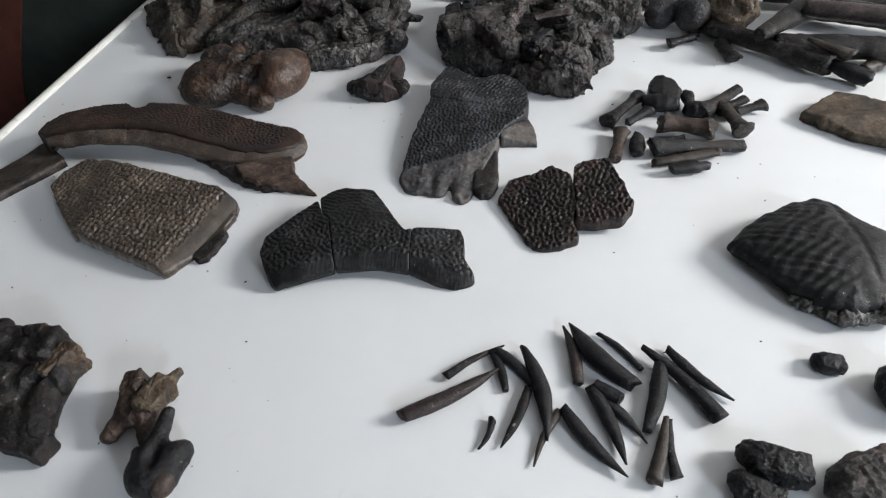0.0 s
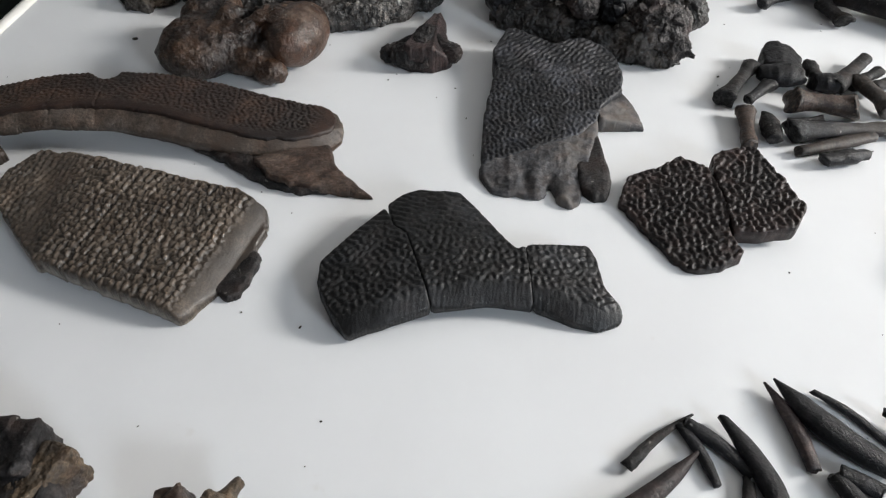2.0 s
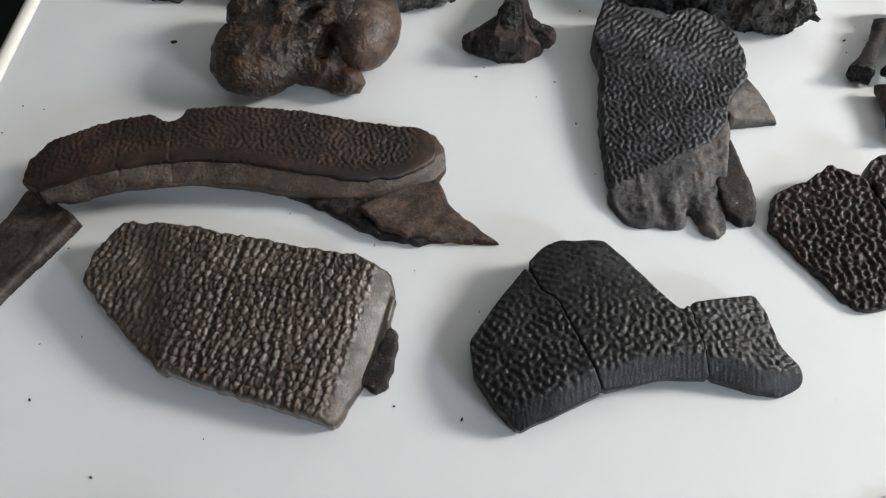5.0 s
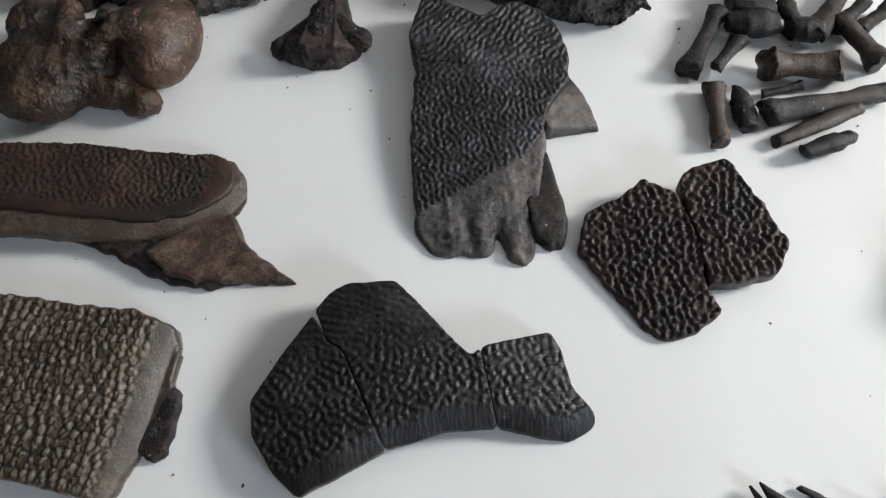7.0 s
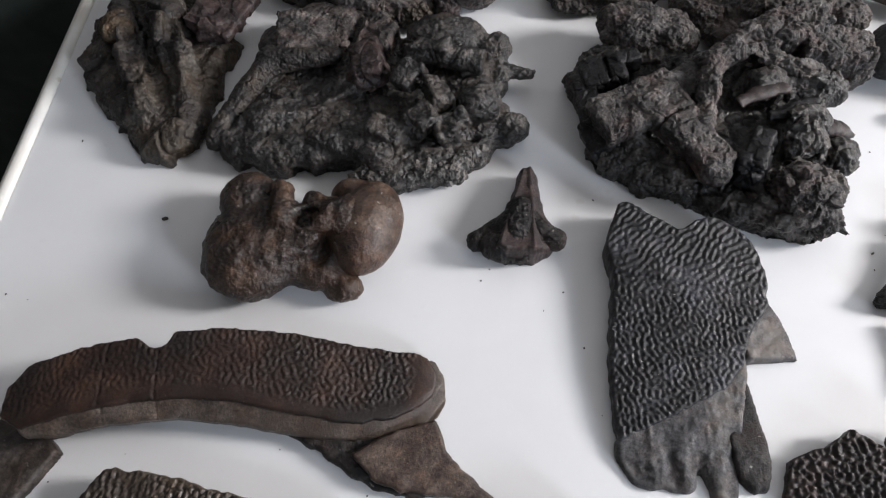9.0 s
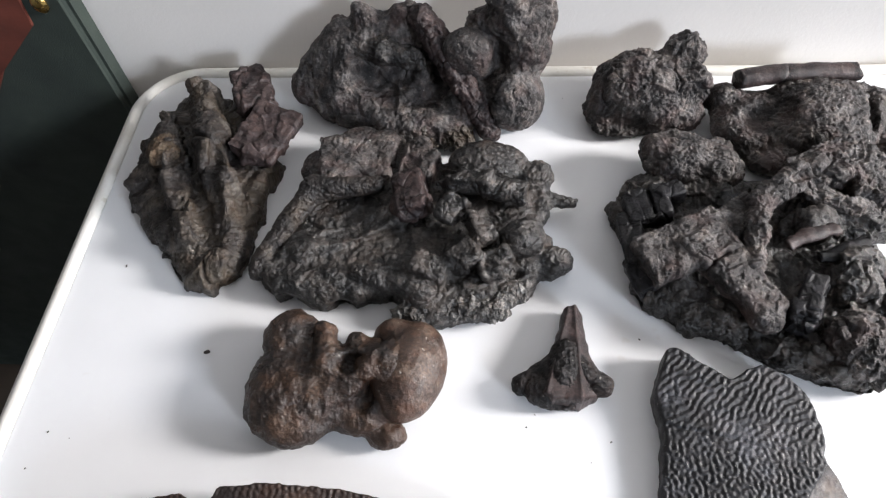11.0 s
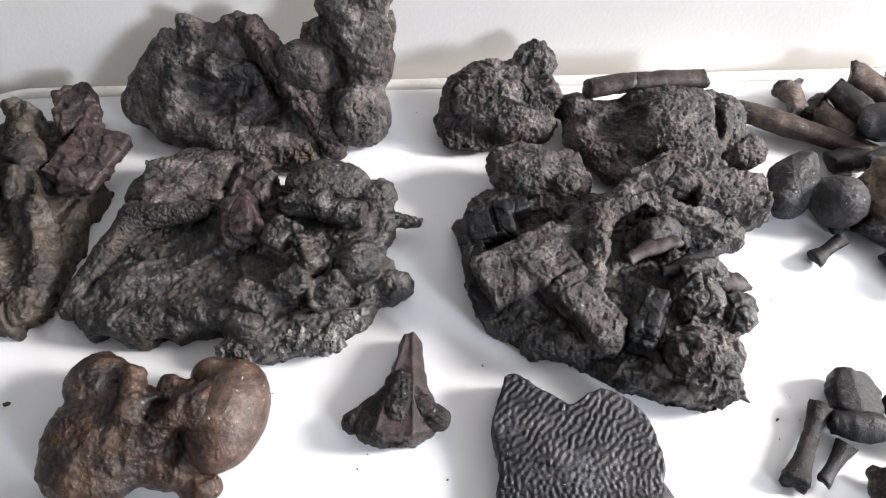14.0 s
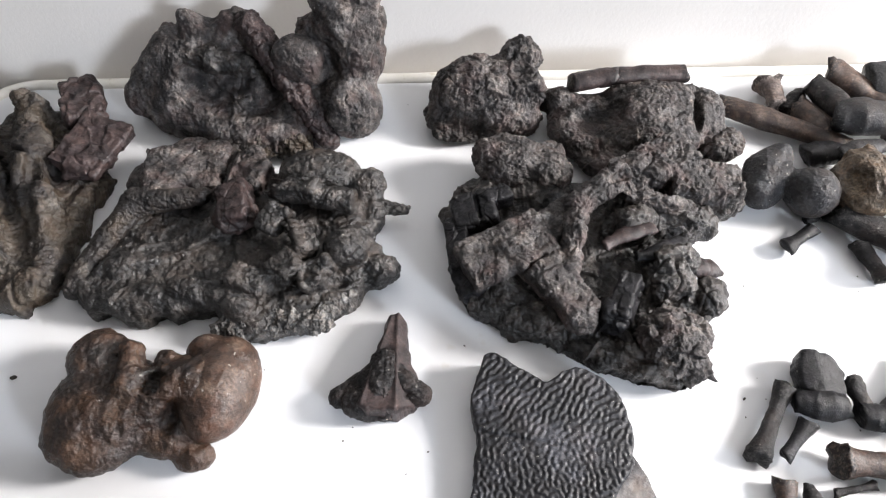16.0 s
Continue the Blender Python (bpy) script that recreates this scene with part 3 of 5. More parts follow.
def edging():
    """Half-round plastic bead round the tabletop."""
    bm = bmesh.new()
    profile = [(0.0143, -0.022), (0.0143, 0.0004), (0.0130, 0.0024), (0.0105, 0.0040), (0.0075, 0.0044), (0.0045, 0.0036), (0.0018, 0.0014), (0.0004, -0.0020), (0.0, -0.007), (0.0, -0.020), (0.002, -0.022)]
    rows = []
    for inset, z in profile:
        rows.append([bm.verts.new((x, y, -FLOOR + z)) for x, y in rounded_rectangle([v + inset for v in TABLE_LO], [v - inset for v in TABLE_HI], CORNER - inset)])
    for a, b in zip(rows, rows[1:] + rows[:1]):
        for k in range(len(a)):
            n = (k + 1) % len(a)
            bm.faces.new((a[k], b[k], b[n], a[n])).smooth = True
    bmesh.ops.recalc_face_normals(bm, faces=bm.faces)
    return bm


part("tabletop", tabletop(), LAMINATE, table)
part("edging", edging(), EDGING, table, "white half-round plastic edging with grimy joint")
for lx in (TABLE_LO[0] + 0.09, TABLE_HI[0] - 0.09):
    for ly in (TABLE_LO[1] + 0.09, TABLE_HI[1] - 0.09):
        bm = bmesh.new()
        bmesh.ops.create_cone(bm, cap_ends=True, segments=20, radius1=0.016, radius2=0.018, depth=-FLOOR - 0.022, matrix=Matrix.Translation((lx, ly, (-FLOOR - 0.022) / 2)))
        part("leg", bm, STEEL, table)

# the green upholstered panel beside the table
panel = base("upholstered_panel", (-0.70, 0.598, FLOOR), 0, "dark green cloth panel with red-brown leather strap, red-brown strip and brass stud", "panel")


def cushioned():
    bm = bmesh.new()
    box(bm, (-0.36, -0.006, 0.0), (0.352, 0.022, 1.20))
    bmesh.ops.bevel(bm, geom=bm.edges[:], offset=0.006, segments=3, affect="EDGES")
    return bm


def strap(outline, y, thick):
    bm = bmesh.new()
    near_side = [bm.verts.new((x, y - thick, z)) for x, z in outline]
    far_side = [bm.verts.new((x, y, z)) for x, z in outline]
    bm.faces.new(near_side)
    bm.faces.new(far_side[::-1])
    for k in range(len(outline)):
        n = (k + 1) % len(outline)
        bm.faces.new((near_side[k], far_side[k], far_side[n], near_side[n]))
    bmesh.ops.recalc_face_normals(bm, faces=bm.faces)
    bmesh.ops.bevel(bm, geom=bm.edges[:], offset=0.0008, segments=2, affect="EDGES")
    return bm


part("cloth_cover", cushioned(), CANVAS, panel)
part("leather_strap", strap([(0.309, 0.830), (0.325, 0.96), (0.26, 0.96), (0.20, 0.72), (0.245, 0.775)], -0.006, 0.003), RED_HIDE, panel, "red-brown leather strap with cut end")
# lower red-brown strip: outline laid on the panel to fit the camera's view
part("view_fitted_strip", strap([(0.10, 0.735), (0.02, 0.60), (-0.06, 0.42), (-0.34, 0.42), (-0.34, 0.735)], -0.006, 0.003), RED_HIDE, panel, "red-brown strip shaped to fit the camera's view")
bm = bmesh.new()
bmesh.ops.create_uvsphere(bm, u_segments=20, v_segments=12, radius=0.008, matrix=Matrix.Translation((0.327, -0.006, 0.852)) @ Matrix.Diagonal((1, 0.55, 1.25, 1)))
for f in bm.faces:
    f.smooth = True
part("brass_stud", bm, BRASS, panel, "shiny brass stud")

# ---- shell plates ----


def crease(x, y, a, b, width, depth):
    """A narrow groove from a to b."""
    ab = np.subtract(b, a).astype(float)
    u = np.clip(((x - a[0]) * ab[0] + (y - a[1]) * ab[1]) / (ab @ ab), 0, 1)
    d = np.hypot(x - a[0] - u * ab[0], y - a[1] - u * ab[1]) + 0.5 * np.sin(0.7 * y + 0.4 * x)
    return -depth * np.exp(-(d / width) ** 2)


def grey_plate():
    thing = base("shell_plate", (-0.080, 0.046, 0), 0, "grey-brown fossil shell plate with cobbled surface on white table", "fossil plate", "fossil shell plates")
    outline = [(-80, 63), (-94, 40), (-97, 22), (-64, -12), (-40, -34), (11, -51), (60, -65), (66, -67), (73, -54), (80, -40), (91, -21), (95, 9), (94, 26), (76, 36), (38, 42), (0, 50), (-47, 60)]

    def band(x, y):
        return ((x - 68) * -107 + (y + 68) * 26) / 110

    def top(x, y, d):
        low = np.clip(1 - (band(x, y) + 4) / 20, 0, 1)
        return 19.5 + 0.07 * y - 0.018 * x - 0.0003 * (x - 5) ** 2 - 9.5 * low ** 1.7 - 1.0 * np.exp(-((x + 50 + 0.25 * y) / 8) ** 2) + crease(x, y, (2, 50), (-17, -44), 1.1, 2.4)

    def bottom(x, y, d):
        return np.maximum(top(x, y, d) - 12, 0.4) * np.clip((72 - x) / 30, 0, 1) + 0.4

    def relief(x, y, d):
        m = np.clip((band(x, y) - 6) / 5, 0, 1)
        wide = np.clip((x + 66) / 40, 0, 1)
        cells = 0.80 * cobbles(x, y, 5.0, 3, 0.70, 74, 0.24) + 0.55 * labyrinth(x.shape, 0.75, 5.8, 4, -12, 4.0, 0.22)
        small = 0.4 * cobbles(x, y, 4.0, 5, 0.7, 70, 0.36) + 0.5 * labyrinth(x.shape, 0.75, 4.6, 6, -10, 3.0, 0.22)
        fade = 1 - 0.35 * np.exp(-((x + 50 + 0.25 * y) / 10) ** 2)
        return m * fade * (0.95 * wide * cells + 1.15 * (1 - wide) * small) + 0.22 * flat_fractal(x, y, 5, 4, 8)

    slab("carapace", outline, top, bottom, GREY_SHELL, thing, "", 0.75, 11, 0.5, 2.0, relief)
    slab("underside_flake", [(70, -34), (84, -47), (92, -43), (98, -26), (98, -8), (88, -4), (74, -20)], lambda x, y, d: 5 + 0.03 * (x - 80), lambda x, y, d: 0.3 + 0 * x, CHAR_BONE, thing, "dark flake under the edge", 1.0, 12, 0.6, 2.5,
         lambda x, y, d: 0.5 * flat_fractal(x, y, 7, 3, 9))
    return thing


def arched_plate():
    thing = base("shell_plate", (0.152, 0.032, 0), 0, "black arched fossil shell plate in three fitted pieces", "fossil plate", "fossil shell plates")
    front_x, front_y = [-92, -69, -46, -19, 12, 38, 62, 78, 92], [-61, -56, -48, -37, -29, -28, -33, -37, -31]
    pieces = [([(-67, -56), (-79, -43), (-90, -24), (-92, -6), (-78, 14), (-58, 39), (-49.3, 22), (-41.3, 17), (-20.1, -36.5), (-46, -48)], -0.15, 21),
              ([(-57, 41.5), (-47, 52), (-38, 55.5), (-11, 55), (3, 39), (18, 20), (28, 9), (33.2, 13), (38.9, -28), (12, -28.5), (-19.8, -36.3), (-41, 17.2), (-49, 22.3)], 0.0, 22),
              ([(33.6, 13), (38, 15), (73, 21), (78, 10), (81, -10), (92, -24), (91, -30), (78, -37), (62, -34), (39.1, -28)], -0.3, 23)]
    front = np.polyfit(front_x, front_y, 5)

    def ahead(x, y):
        return y - np.polyval(front, x)

    for outline, drop, seed in pieces:
        def top(x, y, d, drop=drop):
            lip = np.clip(1 - ahead(x, y) / 14, 0, 1)
            return 21.5 + drop - 0.0011 * (x + 12) ** 2 + 0.03 * y - 8.5 * lip ** 1.5

        def bottom(x, y, d, drop=drop):
            return np.clip(7.5 - 0.0016 * (x + 5) ** 2, 0.3, 9) * np.clip(1.2 - ahead(x, y) / 60, 0, 1) + 0.3

        def relief(x, y, d, seed=seed):
            m = np.clip((ahead(x, y) - 8) / 5, 0, 1)
            back = np.clip((y - 8) / 22, 0, 1)
            ridges = labyrinth(x.shape, 0.75, 4.4, seed, 84, 3.2) * back + labyrinth(x.shape, 0.75, 4.8, seed + 3, 60, 0.5, 0.35) * (1 - back)
            dots = cobbles(x, y, 4.4, seed, 0.9, 0, 0.4)
            striae = labyrinth(x.shape, 0.75, 2.6, seed + 5, 0, 12.0, 0.5)
            return m * (0.50 * ridges + 0.24 * dots) * (1.05 - 0.35 * back) + (1 - m) * 0.10 * striae + 0.25 * flat_fractal(x, y, 9, 3, seed)

        slab("shell_piece", outline, top, bottom, BLACK_SHELL, thing, "", 0.75, seed, 0.10, 0.4, relief)
    return thing


def slate_plate():
    thing = base("shell_plate", (0.212, 0.206, 0), 0, "slate-black fossil shell plate with wrinkled ridges and fingered suture", "fossil plate", "fossil shell plates")
    upper = [(-46, 99), (-57, 68), (-53, 41), (-57, 7), (-60, -21), (-59, -57), (-58, -70), (-35, -59), (-10, -47), (12, -35), (27, -18), (31, 0), (48, 22), (51, 43), (46, 65), (35, 81), (19, 88), (8, 86), (-5, 77), (-24, 90), (-38, 100)]
    lower = [(-59, -66), (-60, -79), (-51, -93), (-40, -98), (-33, -95), (-29, -98), (-18, -98.5), (-12, -96), (-10.5, -84), (-8, -88), (-4, -102), (5, -107), (12, -101), (14, -86), (20, -60), (28, -24), (28, -14), (12, -31), (-10, -43), (-35, -55)]

    def height(x, y):
        return 16 + 0.09 * y - 0.0007 * (x + 8) ** 2 - np.clip((-50 - y) / 50, 0, 1) * np.clip((x + 66) / 60, 0, 1) * 4.0

    def relief(x, y, d):
        ridges = labyrinth(x.shape, 0.75, 4.6, 31, 130, 1.8)
        fold = labyrinth(x.shape, 0.75, 4.2, 33, 20, 0.5, 0.36)
        m = np.clip((y - 15) / 40, 0, 1)
        rise = 0.85 + 0.15 * np.clip(y / 60, 0, 1)
        return rise * (0.62 * (ridges * m + fold * (1 - m)) + 0.16 * cobbles(x, y, 4.2, 36, 0.9)) + crease(x, y, (-54, 45), (-8, 36), 1.0, 1.3) + crease(x, y, (-8, 36), (24, 30), 0.9, 0.8)

    def fingers(x, y, d):
        g = np.clip((-62 - y) / 24, 0, 1)
        return g * 1.5 * np.sin(0.30 * x + 0.8 + 0.9 * np.sin(0.05 * y + 0.11 * x)) + 1.6 * flat_fractal(x, y, 14, 5, 35) + 0.9 * flat_fractal(x, y, 7, 3, 45, True)

    def low(x, y, d):
        return np.maximum(height(x, y) - 0.8 - np.clip((-62 - y) / 40, 0, 1) * (3.0 + 2.0 * np.clip((x + 30) / 50, 0, 1)), 4.5)

    slab("ridged_plate", upper, lambda x, y, d: height(x, y), lambda x, y, d: 0.3 + 0 * x, SLATE_SHELL, thing, "", 0.75, 32, 0.35, 2.0, relief)
    slab("smooth_margin", lower, low, lambda x, y, d: 0.3 + 0 * x, SLATE_BONE, thing, "smooth grey margin with finger-like suture ends", 0.9, 34, 0.3, 3.0, fingers)
    slab("outer_lobe", [(9, -66), (12, -90), (20, -97), (30, -96), (35, -80), (32, -54), (28, -28), (18, -36)], lambda x, y, d: 8 + 0.05 * (y + 60), lambda x, y, d: 0.3 + 0 * x, CHAR_BONE, thing, "dark rounded lobe beside the margin", 0.9, 37, 0.3, 4.0,
         lambda x, y, d: 0.7 * flat_fractal(x, y, 9, 4, 38))
    slab("fin_process", [(25, -4), (30, -15), (40, -14), (65, -12), (62, 6), (57, 22), (48, 34), (40, 26)], lambda x, y, d: np.maximum(13 - 0.26 * (x - 30), 3.0), lambda x, y, d: 0.3 + 0 * x, SLATE_BONE, thing, "pointed grey fin at the side", 0.9, 39, 0.3, 2.0,
         lambda x, y, d: 1.1 * flat_fractal(x, y, 10, 5, 40) + 0.6 * flat_fractal(x, y, 6, 3, 46, True))
    return thing


def umber_plate():
    thing = base("shell_plate", (0.312, 0.106, 0), 0, "dark umber pitted fossil shell plate in two joined pieces", "fossil plate", "fossil shell plates")
    for outline, lift, seed in (([(-18.5, 40.5), (-36.2, 28.6), (-55.5, 24.2), (-62.7, -0.3), (-48.2, -24.3), (-34.7, -47.5), (-25.4, -58.7), (-7.9, -58.3), (10.9, -47.3), (5.9, -29.7), (6.1, -4.0), (1.2, 19.7), (-1.0, 28.2)], 0.0, 41),
                                ([(2.4, 36.3), (5.9, 40.7), (30.5, 46.3), (37.7, 30.3), (45.1, 13.3), (54.8, -12.2), (45.6, -27.7), (29.0, -30.8), (9.2, -30.8), (6.6, -28.8), (6.8, -4.0), (2.0, 19.7)], 1.2, 43)):
        def relief(x, y, d, seed=seed):
            return 0.75 * labyrinth(x.shape, 0.75, 5.0, seed, 20, 0.6, 0.42) + 0.40 * cobbles(x, y, 4.4, seed, 0.85, 0, 0.4) + 0.3 * flat_fractal(x, y, 12, 3, seed)

        slab("shell_piece", outline, lambda x, y, d, lift=lift: np.maximum(14 + lift + 0.13 * x + 0.12 * y, 4), lambda x, y, d: np.maximum(4 + 0.13 * x + 0.12 * y, 0.3), UMBER_SHELL, thing, "", 0.75, seed, 0.45, 0.9, relief)
    return thing


def rib_plate():
    thing = base("rib_plate", (-0.094, 0.165, 0), 0, "rust-brown curved fossil rib plate with notched rim and pointed end", "fossil plate", "fossil shell plates")
    back = [(-137, -30), (-139, -13), (-128, 4), (-92, 16), (-59, 23), (-50, 15.5), (-42, 17.5), (-37, 28), (-4, 33), (45, 32), (88, 26.5), (126, 23.5), (134, 12), (131, -4)]
    edge_x, edge_y = [-140, -120, -105, -72, -30, 5, 49, 84, 110, 128, 140], [-44, -38, -32, -23, -16, -15, -21, -25, -18, -6, 4]
    arch = np.polyfit([-140, -115, -90, -50, 0, 60, 100, 130, 145], [30, 34, 36, 36, 31, 22, 16, 13, 12], 4)
    front = np.polyfit(edge_x, edge_y, 6)

    def rise(x):
        return np.polyval(arch, x)

    def ahead(x, y):
        return y - np.polyval(front, x)

    rim = [(x, np.polyval(front, x)) for x in (120, 108, 84, 49, 5, -30, -72, -100, -122)]

    def top(x, y, d):
        return rise(x) - 1.2 * np.clip(1 - ahead(x, y) / 7, 0, 1) ** 2 - np.clip((x - 120) / 16, 0, 1) ** 2 * 3

    def bottom(x, y, d):
        return np.maximum(rise(x) - 13, 0.3) * np.clip((136 - np.abs(x)) / 22, 0, 1) + 0.3

    def relief(x, y, d):
        m = np.clip((ahead(x, y) - 6) / 6, 0, 1) * np.clip((122 - x) / 8, 0, 1)
        teeth = 0.7 * np.sin(1.5 * x) * np.clip(1 - d / 4, 0, 1)
        return m * (0.24 + 0.20 * np.clip((x + 40) / 120, 0, 1)) * (labyrinth(x.shape, 0.75, 4.2, 51, 25, 0.9, 0.4) + 0.5 * cobbles(x, y, 4.0, 56)) + teeth * m + 0.3 * flat_fractal(x, y, 10, 4, 58) + crease(x, y, (-45, 17), (-40, -18), 0.6, 0.8) + crease(x, y, (-78, 18), (-74, -25), 0.6, 0.6)

    slab("rib_blade", back + rim, top, bottom, RUST_SHELL, thing, "", 0.75, 52, 0.35, 1.2, relief)

    def lip_top(x, y, d):
        s = np.clip((4 - ahead(x, y)) / 17, 0, 1)
        return rise(x) - 1.0 - 13 * s ** 1.15 - np.clip((x - 122) / 16, 0, 1) ** 1.4 * 4

    outer = [(x, np.polyval(front, x) - w) for x, w in ((-122, 3), (-105, 8), (-74, 8), (-30, 10), (5, 11), (49, 10), (84, 9), (108, 10), (122, 10))]
    inner = [(x, np.polyval(front, x) + 4) for x in (84, 49, 5, -30, -74, -105, -124)]
    slab("smooth_lip", outer + [(134, -16), (139, -4), (138, 11), (131, 22), (123, 20), (118, 0)] + inner, lip_top,
         lambda x, y, d: np.maximum(lip_top(x, y, d) - 6, 0.2) * np.clip((140 - np.abs(x)) / 22, 0, 1) + 0.2, LIP_BONE, thing, "smooth pale brown lower lip", 0.9, 53, 0.2, 1.5,
         lambda x, y, d: 0.35 * flat_fractal(x, y, 14, 4, 59) + crease(x, y, (-74, 0), (-72, -40), 0.5, 0.9) + crease(x, y, (-41, 0), (-39, -40), 0.5, 0.9))
    slab("pointed_process", [(82, -42), (99, -31), (118, -24), (134, -17), (142, -39), (162, -56), (175, -66), (153, -65), (116, -63), (97, -57)],
         lambda x, y, d: 12 - 0.10 * (x - 100) + 0.06 * (y + 45), lambda x, y, d: np.maximum(6 - 0.09 * (x - 90), 0.3), BROWN_BONE, thing, "brown pointed bone process", 0.9, 54, 0.4, 2.0,
         lambda x, y, d: 0.7 * flat_fractal(x, y, 14, 4, 55))
    slab("under_ridge", [(20, -20), (60, -24), (95, -28), (125, -40), (160, -60), (120, -66), (90, -58), (60, -40)],
         lambda x, y, d: 8 - 0.03 * (x - 60), lambda x, y, d: np.maximum(4 - 0.04 * (x - 20), 0.3), CHAR_BONE, thing, "dark broken underside ridge", 1.2, 60, 0.6, 3.0,
         lambda x, y, d: 1.2 * flat_fractal(x, y, 9, 4, 62, True))
    return thing


def strip_bone():
    thing = base("rib_fragment", (-0.236, 0.102, 0), 0, "flat taupe fossil rib fragment beside the rib plate", "fossil bone", "loose fossil bones")
    slab("rib_strip", [(-7, 45), (12, 36), (36, 19), (16, -15), (-8, -53), (-45, -110), (-66, -88), (-33, -14), (-15, 20)], lambda x, y, d: 9 + 0.03 * y, lambda x, y, d: 0.3 + 0 * x, TAUPE_BONE, thing, "", 1.2, 57, 0.3, 3.0,
         lambda x, y, d: 0.12 * np.sin(0.9 * (x * 0.86 - y * 0.5) + flat_fractal(x, y, 30, 2, 63)) + 0.4 * flat_fractal(x, y, 12, 4, 64))
    return thing


grey_plate()
arched_plate()
slate_plate()
umber_plate()
rib_plate()
strip_bone()

# ---- femur end and vertebra ----


def femur_end():
    thing = base("femur_end", (-0.061, 0.274, 0), 0, "rusty brown fossil femur end with a round joint head", "fossil bone", "loose fossil bones")
    lump("condyle", [("ball", (-36, -10, 18), (36, 40, 22)), ("ball", (-44, 30, 22), (22, 22, 20)), ("ball", (-18, 0, 22), (26, 30, 18)), ("rod", (-12, 2, 32), (34, 6, 30), 13, 19), ("rod", (-8, 4, 30), (30, -16, 16), 12, 13), ("ball", (10, -22, 14), (26, 16, 13)), ("ball", (32, -36, 11), (14, 10, 10)), ("rod", (-30, -20, 22), (10, -6, 28), 15, 13), ("ball_cut", (2, -46, 18), (9, 8, 18)),
                     ("rod", (-16, 30, 36), (-10, 2, 40), 8, 7), ("rod", (6, 26, 28), (16, 20, 26), 8, 7), ("ball", (24, 6, 20), (20, 30, 16)),
                     ("ball_cut", (-28, 10, 48), (8, 16, 9), -20), ("ball_cut", (6, 4, 42), (10, 8, 10), 20), ("ball_cut", (20, -14, 32), (6, 18, 10), -35), ("ball_cut", (-18, 56, 24), (9, 12, 20), 10)],
         RUST_BONE, thing, "", 1.3, 4.5, ((2.2, 17, 3, "noise"), (0.9, 10, 3, "ridge"), (1.0, 6, 3, "noise"), (0.5, 2.4, 2, "noise")), ((-80, -62, -4), (62, 64, 58)), 61)
    lump("joint_head", [("ball", (46, 7, 23), (25, 38, 24), -12), ("ball", (32, 34, 22), (15, 13, 16)), ("rod", (20, 8, 28), (44, 6, 26), 14, 20)], ORANGE_BONE, thing, "smooth orange-brown joint head with pale scratches", 1.3, 6, ((1.0, 16, 4, "noise"), (0.3, 3, 2, "noise")), ((4, -48, -4), (82, 60, 56)), 63)
    return thing


def small_vertebra():
    thing = base("vertebra", (0.092, 0.302, 0), 0, "dark brown fossil vertebra lying flat with long spine", "vertebra", "fossil vertebrae")
    layers = ((1.0, 8, 3, "noise"), (0.8, 4, 2, "ridge"))
    lump("centrum", [("ball", (-2, -27, 11), (25, 14, 12)), ("rod", (2, -18, 12), (4, 0, 12), 14, 12), ("ball_cut", (0, -41, 15), (9, 5, 7)), ("ball_cut", (16, -38, 10), (6, 5, 8))], CHAR_BONE, thing, "", 1.0, 3, layers, ((-42, -50, -3), (44, 30, 34)), 65)

    def face(x, y, d):
        off, wide = np.abs(x - 3 - 0.12 * (y + 16)), 3.0 + np.clip((34 - y) * 0.14, 0, 10)
        edge = 0.7 * np.exp(-((off - wide) / 2.2) ** 2)
        return 23 - 0.10 * (y + 30) + edge - 1.5 * np.maximum(off - wide, 0) ** 0.85 + 0.10 * np.minimum(off, wide)

    slab("neural_spine", [(3, 40), (15, 40), (19, 24), (21, 6), (29, -14), (27, -28), (14, -38), (-8, -38), (-22, -28), (-20, -16), (-6, 4), (0, 22)], face, lambda x, y, d: 0.4 + 0 * x, PLUM_BONE, thing, "long brown triangular neural spine", 0.9, 66, 0.5, 2.5,
         lambda x, y, d: 0.8 * fractal(np.stack([x.ravel(), y.ravel(), 0 * x.ravel()], 1), 7, 4, 69).reshape(x.shape))
    lump("transverse_process", [("rod", (-26, -22, 9), (0, -6, 11), 7, 10), ("ball", (-29, -23, 9), (6, 7, 7))], CHAR_BONE, thing, "", 1.0, 3, layers, ((-42, -40, -3), (16, 14, 28)), 67)
    lump("transverse_process", [("rod", (26, -22, 11), (8, -6, 12), 8, 10), ("ball", (30, -22, 12), (7, 8, 8))], CHAR_BONE, thing, "", 1.0, 3, layers, ((-6, -40, -3), (46, 14, 30)), 68)
    return thing


femur_end()
small_vertebra()

# ---- bone-bearing rocks ----


